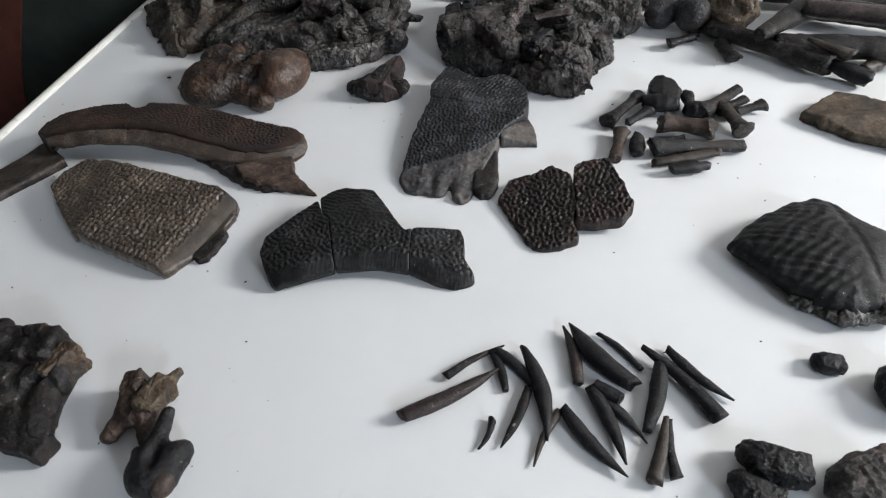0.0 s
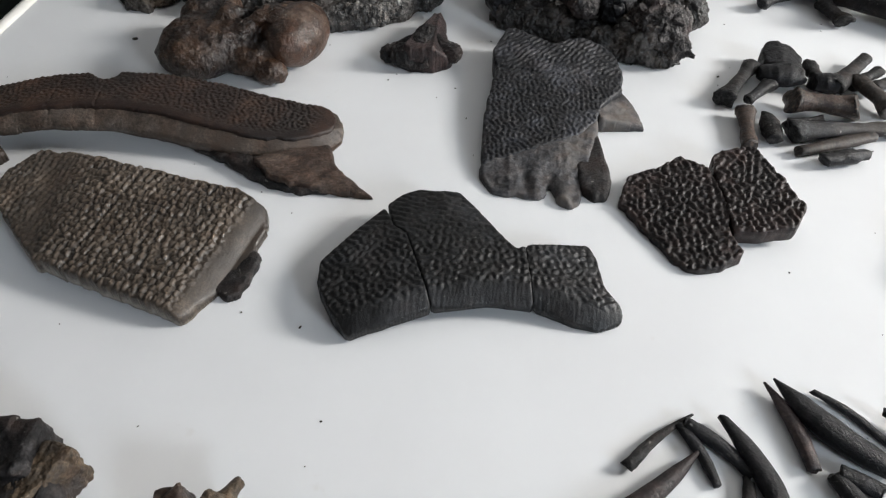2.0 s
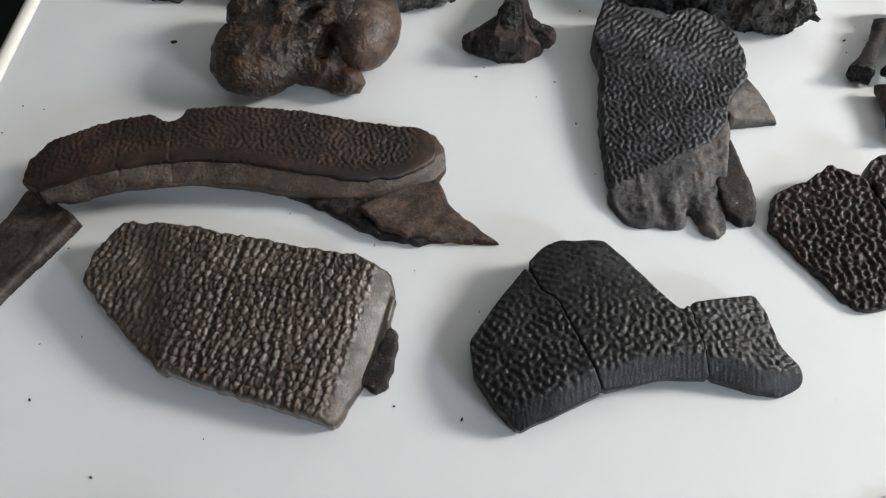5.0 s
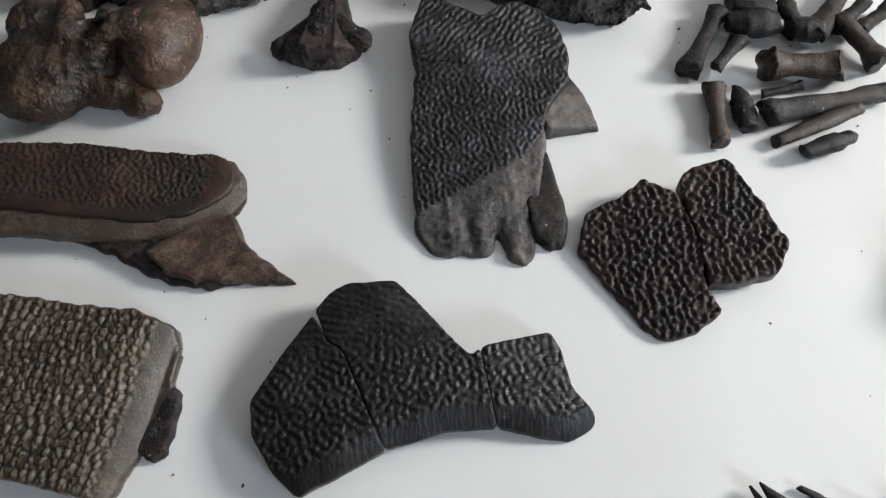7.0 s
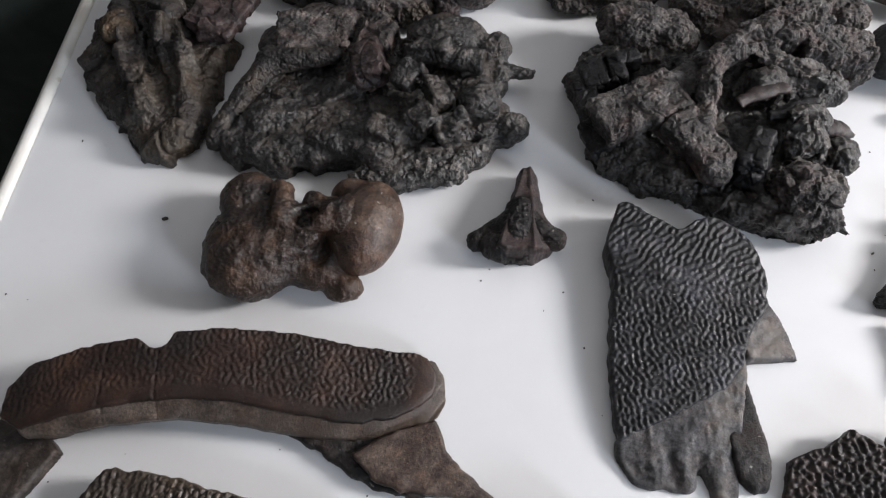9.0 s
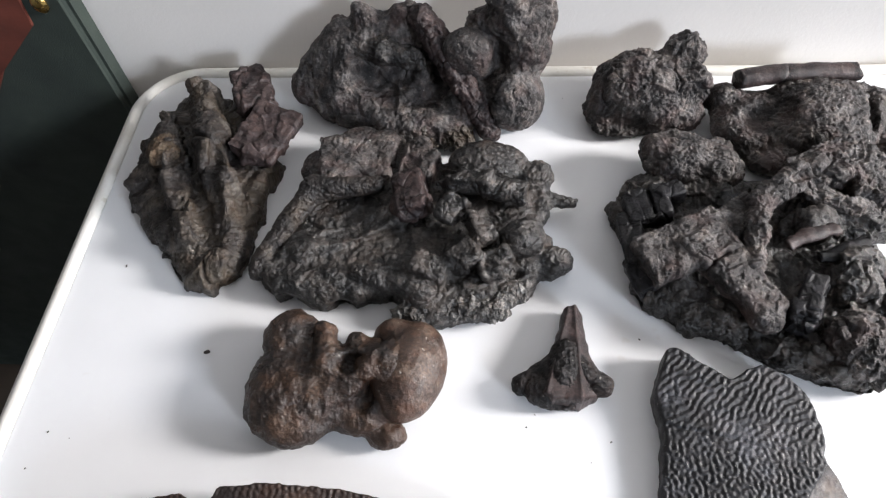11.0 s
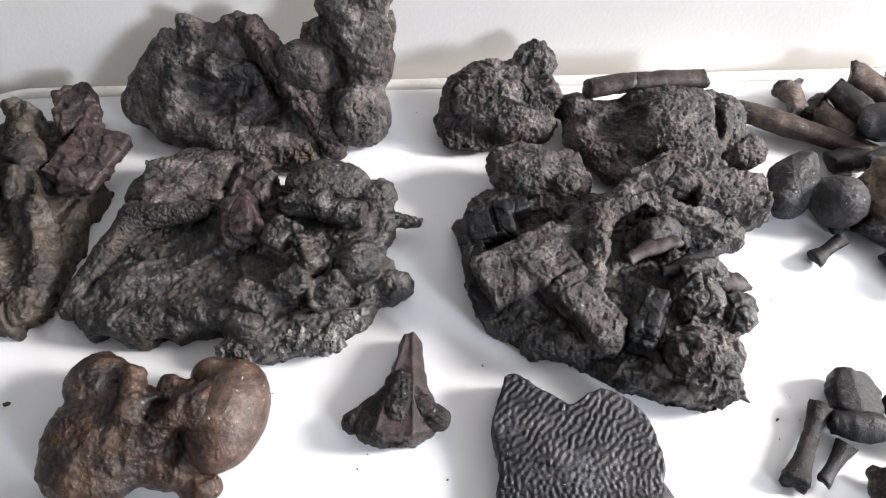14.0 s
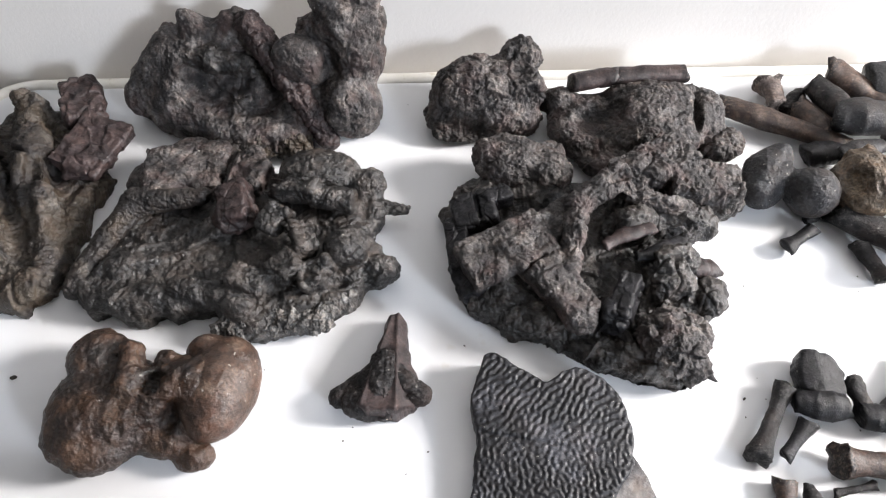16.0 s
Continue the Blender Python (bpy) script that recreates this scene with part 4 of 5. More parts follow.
def ridge_rock():
    thing = base("bone_rock", (-0.219, 0.470, 0), 0, "dark brown jagged fossil rock with pale ridges", "fossil rock", "bone-bearing rocks")
    outline = [(-35, 110), (-60, 69), (-70, -18), (-41, -64), (3, -106), (41, -117), (58, -106), (60, -51), (62, 10), (48, 60), (10, 88), (-8, 92)]
    lump("rock", [("rock", worn(outline, 10, 2.5, 71), 24, 18), ("rod", (-20, 84, 26), (8, 20, 34), 15, 13), ("rod", (8, 20, 34), (32, -30, 34), 13, 16), ("rod", (32, -30, 32), (44, -96, 14), 14, 8), ("rod", (-48, 60, 20), (-22, -4, 34), 10, 13), ("rod", (-22, -4, 32), (12, -80, 26), 12, 9),
                  ("rod_cut", (-24, 70, 50), (0, -60, 44), 9, 12), ("rod_cut", (20, 0, 52), (34, -90, 34), 7, 10), ("ball_cut", (-52, -20, 38), (16, 38, 20), 20), ("ball_cut", (52, -20, 38), (8, 34, 16), -8), ("ball_cut", (-16, -84, 36), (10, 26, 16), -25)],
         BROWN_ROCK, thing, "", 1.5, 5, ((5.0, 36, 1, "facet"), (1.0, 14, 1, "facet"), (3, 44, 3, "noise"), (1.2, 12, 4, "noise"), (1.2, 4.5, 3, "pits"), (0.7, 2.6, 2, "noise")), ((-84, -130, -4), (84, 124, 68)), 71)
    lump("shale_flake", [("chip", (32, 84, 32), (17, 27, 7), 24, -10), ("ball", (44, 70, 28), (13, 22, 8), 10)], PLUM_BONE, thing, "smooth plum-brown flake", 1.3, 4, ((2.0, 16, 1, "facet"), (1.8, 14, 3, "ridge"), (0.5, 4, 2, "noise")), ((6, 40, 6), (84, 124, 52)), 73, 0, False)
    lump("shale_flake", [("chip", (54, 32, 30), (22, 30, 6), -18, -14), ("ball", (42, 16, 27), (15, 18, 7), 20)], PLUM_BONE, thing, "smooth plum-brown flake", 1.3, 4, ((2.2, 20, 1, "facet"), (1.4, 14, 3, "ridge"), (0.5, 4, 2, "noise")), ((14, -16, 6), (88, 66, 52)), 74, 0, False)
    lump("ochre_patch", [("ball", (-32, 8, 34), (15, 19, 8), 10)], TAN_BONE, thing, "ochre spongy patch", 1.2, 3, ((1.6, 8, 3, "ridge"),), ((-56, -20, 14), (-8, 36, 52)), 72, 0, False)
    return thing


def skull_rock():
    thing = base("bone_rock", (-0.021, 0.424, 0), 0, "charcoal fossil rock with knobbly bones and pale mineral streaks", "fossil rock", "bone-bearing rocks")
    outline = [(-118, -68), (-128, -56), (-106, -18), (-100, 24), (-102, 46), (-82, 64), (-68, 70), (-58, 88), (-30, 85), (-16, 78), (2, 74), (12, 56), (34, 60), (58, 68), (84, 53), (104, 45), (114, 22), (105, 6), (103, -20), (114, -45), (91, -67), (76, -88), (42, -96), (8, -97), (-8, -86), (-38, -79), (-74, -83)]
    skin = ((1.6, 22, 1, "facet"), (1.6, 20, 3, "noise"), (1.0, 8, 4, "noise"), (1.1, 4.6, 3, "pits"), (0.8, 2.6, 2, "noise"))
    lump("rock", [("rock", worn(outline, 9, 2.8, 75), 24, 11), ("rod", (100, 18, 15), (129, 16, 16), 10, 3.5), ("ball", (111, -43, 16), (14, 12, 13)), ("ball", (56, 44, 30), (34, 22, 15)), ("ball", (96, 34, 24), (18, 14, 13)), ("rod", (-90, -44, 24), (-6, -6, 34), 10, 10), ("rod", (20, 22, 38), (86, 8, 36), 9, 10),
                  ("chip", (40, -54, 36), (13, 10, 10), 30, 15), ("chip", (14, -62, 30), (14, 10, 10), -20, -10), ("chip", (66, -58, 32), (13, 10, 10), 15, 20), ("ball", (86, -34, 34), (18, 16, 15)), ("chip", (30, -14, 42), (12, 9, 9), 55, 20), ("chip", (52, -30, 40), (9, 14, 8), 20, -20), ("ball", (-70, -68, 16), (36, 14, 13)), ("rod", (-40, -62, 24), (10, -76, 24), 9, 10), ("chip", (46, 16, 42), (16, 8, 8), -15, 10),
                  ("ball_cut", (64, -10, 48), (17, 12, 26)), ("ball_cut", (-52, -26, 54), (48, 22, 27), 22), ("ball_cut", (80, -60, 36), (12, 7, 18), 15), ("ball_cut", (26, -40, 44), (10, 7, 18), 20), ("ball_cut", (18, 6, 50), (8, 14, 20)), ("ball_cut", (2, -40, 44), (12, 9, 18), 12), ("ball_cut", (34, -68, 36), (8, 7, 16), -20), ("ball_cut", (-8, 26, 44), (40, 7, 14), -4), ("ball_cut", (-22, -48, 42), (22, 7, 11), 10), ("ball_cut", (96, 4, 36), (9, 14, 16))],
         DARK_ROCK, thing, "", 1.5, 3, skin, ((-142, -110, -4), (142, 112, 76)), 75)
    lump("upper_plate", [("chip", (-58, 46, 29), (30, 25, 9), 10, -6), ("ball", (-56, 70, 25), (20, 18, 12), 20), ("ball", (-86, 42, 23), (20, 20, 12), 30), ("ball", (-34, 62, 26), (16, 22, 11)), ("ball", (-4, 56, 27), (15, 22, 10), -8), ("chip", (-2, 42, 27), (15, 16, 9), -12, 8), ("ball_cut", (-20, 60, 38), (2.5, 26, 12), -4)], GREY_ROCK, thing, "smooth grey plate in two pieces along the back", 1.4, 3, ((2.0, 20, 1, "facet"), (2.2, 22, 3, "noise"), (1.2, 4.5, 3, "pits"), (0.8, 2.4, 2, "noise")), ((-118, 8, 4), (26, 98, 56)), 76, 0, False)
    lump("side_spar", [("rod", (-126, -54, 13), (-102, -10, 27), 10, 9), ("rod", (-102, -10, 27), (-88, 12, 33), 9, 11), ("rod", (-88, 12, 33), (-34, 16, 36), 11, 7)], BROWN_ROCK, thing, "long brown bone bar down the side", 1.3, 4, ((0.9, 14, 1, "facet"), (1.3, 14, 3, "noise"), (0.9, 4, 3, "pits"), (0.6, 2.4, 2, "noise")), ((-144, -74, 0), (-18, 40, 56)), 79, 0, False)
    lump("bone_knob", [("chip", (-4, 4, 38), (13, 18, 11), 14, 16), ("ball", (-8, -4, 34), (14, 16, 10))], PLUM_BONE, thing, "smooth plum-brown knob in the middle", 1.2, 3, ((1.6, 11, 1, "facet"), (1.4, 12, 3, "noise"), (0.6, 4, 2, "noise")), ((-28, -26, 16), (20, 30, 60)), 80, 0, False)
    lump("crusted_edge", [("rod", (0, -90, 12), (66, -85, 14), 8, 10), ("rod", (66, -85, 14), (84, -68, 14), 9, 7), ("ball", (-2, -92, 10), (12, 8, 9))], PALE_CRUST, thing, "pale scaly crust along the edge", 1.0, 3, ((2.0, 7, 1, "facet"), (2.2, 9, 3, "ridge"), (1.0, 3.5, 2, "ridge")), ((-30, -114, -3), (108, -48, 36)), 77)
    return thing


def great_rock():
    thing = base("bone_rock", (0.260, 0.377, 0), 0, "large grey-black fossil rock full of broken bones", "fossil rock", "bone-bearing rocks")
    outline = [(-117, 66), (-114, 14), (-105, -24), (-81, -47), (-43, -61), (-8, -83), (36, -98), (52, -94), (63, -69), (74, -34), (64, -22), (66, 14), (112, 66), (110, 88), (88, 98), (22, 90), (-43, 84), (-96, 80)]
    lump("rock", [("rock", worn(outline, 9, 2.2, 79), 22, 12), ("ball", (100, 68, 22), (20, 22, 20)), ("ball", (48, -6, 30), (24, 16, 16), 20), ("ball", (72, -30, 18), (12, 14, 14)), ("ball", (44, -24, 26), (18, 16, 16)), ("ball", (20, 28, 34), (22, 14, 14), 20), ("rod", (-100, 2, 26), (-50, -42, 22), 12, 9), ("rod", (-6, -72, 16), (20, -80, 20), 10, 12), ("ball", (66, 36, 24), (26, 18, 16)),
                  ("ball_cut", (-6, -34, 40), (10, 14, 24)), ("ball_cut", (64, -60, 30), (8, 22, 20), 8), ("ball_cut", (26, 6, 46), (36, 8, 22), 18), ("ball_cut", (40, -40, 44), (20, 8, 20), 25), ("ball_cut", (4, 14, 52), (10, 20, 22), -15), ("ball_cut", (-64, -34, 34), (34, 6, 10), -30), ("ball_cut", (-20, -62, 30), (20, 6, 12), -20), ("ball_cut", (14, -60, 30), (5, 18, 12), 10)],
         DARK_ROCK, thing, "", 1.5, 4, ((3.2, 24, 1, "facet"), (1.0, 9, 1, "facet"), (2.5, 28, 3, "noise"), (1.5, 8, 4, "noise"), (1.4, 4.5, 3, "pits"), (0.9, 2.6, 2, "noise")), ((-132, -116, -4), (134, 116, 74)), 79)
    lump("flat_bone", [("chip", (-76, 4, 40), (34, 20, 8), 24, 6), ("chip", (-52, -8, 42), (26, 17, 8), -52, -4), ("chip", (-36, -32, 40), (26, 13, 9), -58, -4), ("ball", (-26, -52, 36), (13, 12, 11)), ("chip", (-40, 22, 42), (26, 14, 8), 36, 8), ("chip_cut", (-64, -20, 48), (20, 1.2, 8), 40)], GREY_ROCK, thing, "broad grey flat bone ending in a knob", 1.3, 3, ((1.0, 26, 1, "facet"), (1.2, 20, 3, "noise"), (0.7, 7, 4, "noise"), (1.0, 4, 3, "pits"), (0.7, 2.4, 2, "noise")), ((-122, -78, 10), (14, 64, 74)), 81, 0, False)
    lump("ridge_bone", [("rod", (-32, -14, 46), (-20, 34, 54), 7, 9), ("rod", (-20, 34, 53), (14, 62, 52), 10, 12), ("chip", (44, 78, 46), (34, 17, 11), 24, 4), ("chip", (84, 66, 36), (28, 18, 14), -8, -8), ("ball", (102, 60, 30), (14, 15, 14)), ("rod", (22, 50, 46), (66, 40, 36), 7, 9), ("ball_cut", (84, 44, 54), (24, 6, 12), 6), ("ball_cut", (30, 66, 64), (30, 4, 9), 30)], GREY_ROCK, thing, "rough grey bone ridge", 1.3, 4, ((2.0, 20, 1, "facet"), (0.9, 8, 1, "facet"), (1.6, 20, 3, "noise"), (1.1, 7, 4, "noise"), (1.3, 4.5, 3, "pits"), (0.9, 2.6, 2, "noise")), ((-52, -36, 10), (138, 112, 84)), 83, 0, False)
    lump("spongy_bone", [("ball", (36, -68, 30), (25, 24, 18), 20), ("ball", (48, -84, 18), (14, 12, 14))], GREY_ROCK, thing, "spongy porous bone end", 1.2, 4, ((3.0, 11, 1, "facet"), (2.6, 9, 4, "ridge"), (1.2, 2.6, 2, "noise")), ((2, -106, 2), (76, -34, 60)), 85, 0, False)
    lump("black_chunk", [("chip", (6, -38, 38), (9, 20, 9), -26, 10), ("chip", (-4, -50, 33), (8, 11, 8), -10, -12), ("ball_cut", (12, -46, 50), (3, 18, 9), -26)], BLACK_BONE, thing, "smooth black broken bone chunk", 1.1, 2.5, ((1.8, 13, 1, "facet"), (0.9, 8, 3, "noise"), (0.4, 3, 2, "noise")), ((-22, -72, 12), (28, -10, 62)), 87, 0, False)
    lump("black_chunk", [("chip", (-98, 46, 30), (17, 15, 9), 14, 12), ("chip", (-82, 58, 32), (14, 8, 8), 22, 5), ("chip_cut", (-96, 50, 40), (1.2, 16, 5), 10)], BLACK_BONE, thing, "smooth black broken bone chunk", 1.1, 2.5, ((1.4, 14, 1, "facet"), (0.8, 8, 3, "noise"), (0.4, 3, 2, "noise")), ((-124, 22, 10), (-58, 78, 52)), 88, 0, False)
    lump("black_chunk", [("chip", (-108, 18, 22), (9, 24, 13), 4, 20), ("chip", (-104, -10, 18), (9, 16, 10), 24, 20)], BLACK_BONE, thing, "smooth black broken bone chunk", 1.1, 2.5, ((1.4, 14, 1, "facet"), (0.8, 8, 3, "noise"), (0.4, 3, 2, "noise")), ((-128, -34, 2), (-86, 52, 44)), 92, 0, False)
    shaft("bone_splinter", ((-4, 2, 46), (36, 18, 46)), [4, 6, 4], PLUM_BONE, thing, "", 0.6, 2, 89, 2.4)
    shaft("bone_splinter", ((20, -2, 38), (60, 12, 38)), [5, 7, 6], BLACK_BONE, thing, "", 0.6, -2, 94, 2.6)
    shaft("bone_splinter", ((60, -10, 32), (80, -6, 24)), [7, 9, 6], PLUM_BONE, thing, "", 0.6, 0, 98, 2.8)
    shaft("rib_edge", ((66, -46, 20), (60, -88, 14)), [5, 4, 5, 6], CHAR_BONE, thing, "", 0.8, -6, 90, 1.0)
    shaft("rib_edge", ((2, -58, 28), (14, -86, 18)), [5, 5, 6], CHAR_BONE, thing, "", 0.8, 3, 99, 1.2)
    lump("rounded_end", [("ball", (-66, 98, 30), (34, 26, 20), -20), ("ball", (-38, 88, 30), (22, 20, 16), -30), ("ball", (-34, 112, 24), (14, 12, 12))], GREY_ROCK, thing, "rounded rough bone end", 1.3, 6, ((1.6, 14, 1, "facet"), (2.2, 18, 3, "noise"), (1.8, 7, 4, "noise"), (1.3, 4.2, 3, "pits"), (0.9, 2.4, 2, "noise")), ((-116, 54, 4), (6, 146, 64)), 91, 0, False)
    lump("matrix_fill", [("ball", (-80, 72, 16), (34, 20, 16)), ("ball", (-40, 70, 18), (30, 20, 16))], DARK_ROCK, thing, "", 1.6, 4, ((3.0, 14, 1, "facet"), (2.4, 8, 3, "ridge")), ((-124, 40, -3), (0, 102, 44)), 86)
    return thing


def round_rock():
    thing = base("bone_rock", (0.178, 0.558, 0), 0, "rounded grey cracked fossil rock against the wall", "fossil rock", "bone-bearing rocks")
    lump("rock", [("ball", (-6, 2, 28), (46, 34, 32)), ("ball", (16, -18, 18), (32, 20, 20)), ("ball", (-36, -6, 15), (20, 26, 15)), ("ball", (-24, -26, 10), (26, 16, 10)), ("ball", (30, 24, 46), (19, 16, 22)), ("chip", (30, 0, 40), (14, 18, 14), 20, 10)],
         GREY_ROCK, thing, "", 1.5, 5, ((2.4, 22, 1, "facet"), (1.2, 8, 1, "facet"), (2.5, 24, 3, "noise"), (0.8, 13, 1, "crack"), (0.8, 6, 4, "noise"), (1.2, 3.6, 3, "pits"), (0.9, 2.2, 2, "noise")), ((-72, -62, -4), (72, 56, 86)), 93)
    return thing


def knuckle_rock():
    thing = base("bone_rock", (0.314, 0.524, 0), 0, "grey porous fossil bone lump with cracked rounded end", "fossil rock", "bone-bearing rocks")
    lump("rock", [("ball", (8, -4, 30), (46, 40, 24)), ("ball", (-50, 2, 18), (36, 36, 20)), ("ball", (56, 10, 20), (18, 24, 20)), ("ball", (66, -16, 13), (20, 18, 13)), ("ball", (-70, 26, 24), (16, 16, 16)), ("ball", (-24, -34, 12), (36, 18, 12)), ("ball", (10, 26, 26), (50, 14, 20)), ("ball_cut", (-44, -8, 44), (26, 18, 18), 20), ("ball_cut", (42, 0, 44), (4, 26, 16), -12)],
         GREY_ROCK, thing, "", 1.5, 4, ((1.4, 22, 1, "facet"), (2.0, 22, 3, "noise"), (0.5, 14, 1, "crack"), (0.8, 5, 3, "noise"), (1.2, 3.4, 3, "pits"), (1.0, 2.2, 2, "noise")), ((-98, -62, -4), (100, 58, 72)), 95)
    shaft("bone_rod", ((-62, 32, 42), (-25, 36, 44)), [9, 9, 9], PLUM_BONE, thing, "plum-brown broken bone rod", 0.8, 0, 96, 1.0)
    shaft("bone_rod", ((-24, 37, 44), (40, 40, 43)), [9, 9, 8.5, 9], PLUM_BONE, thing, "plum-brown broken bone rod", 0.8, 0, 97, 1.0)
    shaft("bone_rod", ((-86, 40, 16), (-58, 18, 26)), [12, 12, 11], PLUM_BONE, thing, "plum-brown broken bone rod", 0.8, 0, 100, 1.4)
    return thing


def pelvis_rock():
    thing = base("bone_rock", (-0.034, 0.548, 0), 0, "tall grey fossil rock with crossing rib bones, leaning on the wall", "fossil rock", "bone-bearing rocks")
    lump("rock", [("rod", (-100, 20, 24), (-62, 36, 70), 20, 18), ("rod", (-70, 12, 30), (-40, 38, 82), 22, 16), ("rod", (-40, 6, 26), (-14, 40, 78), 20, 16), ("rod", (-80, 4, 16), (0, -24, 14), 18, 15), ("ball", (14, -22, 16), (40, 24, 16)), ("ball", (-44, 38, 94), (12, 10, 12)), ("ball", (-6, 38, 90), (15, 10, 11)), ("ball", (10, 36, 78), (12, 10, 10)),
                  ("ball", (90, -2, 30), (28, 28, 32)), ("ball", (100, 18, 66), (24, 22, 30)), ("ball", (96, 26, 98), (28, 22, 26)), ("ball", (108, 34, 122), (16, 16, 14)), ("ball", (80, 32, 116), (16, 16, 14)), ("ball", (54, 18, 56), (26, 18, 30)), ("ball", (50, 0, 24), (30, 24, 24)), ("ball", (70, 30, 84), (20, 16, 20)),
                  ("ball", (-20, 34, 50), (50, 16, 36)), ("ball", (20, 20, 34), (48, 18, 32)), ("ball", (4, 6, 22), (40, 18, 22)), ("ball_cut", (-28, -2, 60), (38, 24, 26), 20), ("ball_cut", (14, -6, 40), (16, 14, 12)), ("ball_cut", (26, 4, 60), (14, 18, 26)), ("ball_cut", (38, 30, 108), (14, 22, 18))],
         GREY_ROCK, thing, "", 1.6, 6, ((2.4, 26, 1, "facet"), (3, 34, 3, "noise"), (1.3, 8, 4, "noise"), (1.2, 4.5, 3, "pits"), (0.8, 2.6, 2, "noise")), ((-136, -56, -4), (140, 76, 146)), 101)
    skin = ((1.6, 14, 1, "facet"), (1.2, 16, 3, "noise"), (1.4, 7, 4, "noise"), (1.0, 4.5, 3, "pits"), (0.7, 2.6, 2, "noise"))
    lump("rib_bone", [("rod", (10, 30, 94), (40, 2, 60), 12, 12), ("rod", (40, 2, 60), (70, -28, 14), 12, 10), ("rod_cut", (22, 14, 92), (66, -30, 36), 2.5, 2.5)], PLUM_BONE, thing, "plum-brown crossing rib bone", 1.2, 4, skin, ((-8, -48, -2), (92, 54, 116)), 102, 0, False)
    lump("joint_ball", [("ball", (50, 8, 74), (23, 17, 23), 0), ("ball", (60, 12, 60), (15, 15, 17))], GREY_ROCK, thing, "rounded grey joint face between the ribs", 1.3, 4, ((1.0, 12, 3, "noise"), (0.8, 3.5, 3, "pits"), (0.5, 2.4, 2, "noise")), ((16, -12, 40), (86, 44, 106)), 106, 0, False)
    lump("rib_bone", [("rod", (-60, 22, 70), (-26, 20, 68), 8, 13), ("rod", (-26, 20, 68), (6, 16, 58), 13, 9)], DARK_ROCK, thing, "dark crossing rib bone", 1.2, 4, skin, ((-78, -2, 40), (26, 46, 92)), 103, 0, False)
    lump("crystal_crust", [("ball", (14, -30, 14), (42, 15, 13)), ("ball", (40, -34, 9), (14, 13, 9))], BROWN_ROCK, thing, "pale crystal crust at the foot", 1.1, 4, ((3.0, 8, 1, "facet"), (2.4, 8, 3, "ridge"), (1.2, 4, 2, "noise")), ((-38, -56, -3), (68, -8, 36)), 104)
    return thing


ridge_rock()
skull_rock()
great_rock()
round_rock()
knuckle_rock()
pelvis_rock()


def dark_stone():
    thing = base("shell_plate", (0.504, 0.061, 0), 0, "large black domed fossil shell plate with rows of ridges", "fossil plate", "fossil shell plates")
    outline = [(-66, -1), (-54, 16), (-41, 29), (-16, 48), (8, 59), (18, 55), (36, 32), (66, 14), (68, -27), (36, -58), (9, -66), (-8, -59), (-22, -49), (-40, -32), (-56, -14)]

    def top(x, y, d):
        return 21 - 0.0014 * (x - 5) ** 2 - 0.0010 * y ** 2 + 13 * (1 - np.exp(-d / 24.0))

    def under(x, y, d):
        return np.clip(top(x, y, d) - 8, 0.3, 14) * np.clip((24 - x) / 50, 0, 1) * np.clip((y + 62) / 30, 0, 1) + 0.3

    def relief(x, y, d):
        m = np.clip((24 - x) / 24, 0, 1) * np.clip(d / 10, 0, 1)
        bent = 0.9 * flat_fractal(x, y, 26, 2, 114)
        rows = np.sin(0.60 * (x * 0.25 - y) + bent) * np.sin(0.40 * (x + 0.3 * y) + 1.2 * np.sin(0.2 * y) + bent)
        return 0.85 * m * rows + 0.5 * flat_fractal(x, y, 16, 5, 113) + crease(x, y, (14, 55), (30, -40), 3.0, 1.2)

    slab("domed_shell", outline, top, under, DOME_SHELL, thing, "", 0.75, 111, 0.5, 4.0, relief)
    lump("crusted_edge", [("rod", (-24, -49, 8), (8, -64, 7), 3, 5), ("rod", (8, -64, 8), (38, -56, 9), 5, 8), ("rod", (24, -52, 14), (56, -38, 16), 6, 9)], PALE_CRUST, thing, "pale streaked crust along the front edge", 1.0, 3, ((2.0, 7, 1, "facet"), (2.0, 9, 3, "ridge"), (0.9, 3.5, 2, "ridge")), ((-40, -86, -3), (76, -22, 36)), 115)
    return thing


dark_stone()

# ---- loose bones ----


def bone(name, label, a, b, radii, mat, group, category="fossil bone", flat=0.8, bend=0.0, seed=0, rough=0.8, hollow=False):
    """A single bone from a to b (m), radii in mm; its origin is at its first end."""
    ends = ((0, 0, a[2] * 1000), tuple((b[k] - a[k]) * 1000 if k < 2 else b[2] * 1000 for k in range(3)))
    ob = shaft(name, ends, radii, mat, None, "", flat, bend, seed, rough, 26 if max(radii) > 8 else 18, 18 if max(radii) > 8 else 12, 0.0, hollow)
    ob.location = (a[0], a[1], 0)
    low = min(v.co.z for v in ob.data.vertices)
    if low < 0.0003:
        ob.location.z = 0.0003 - low
    return tagged(ob, label, category, group)


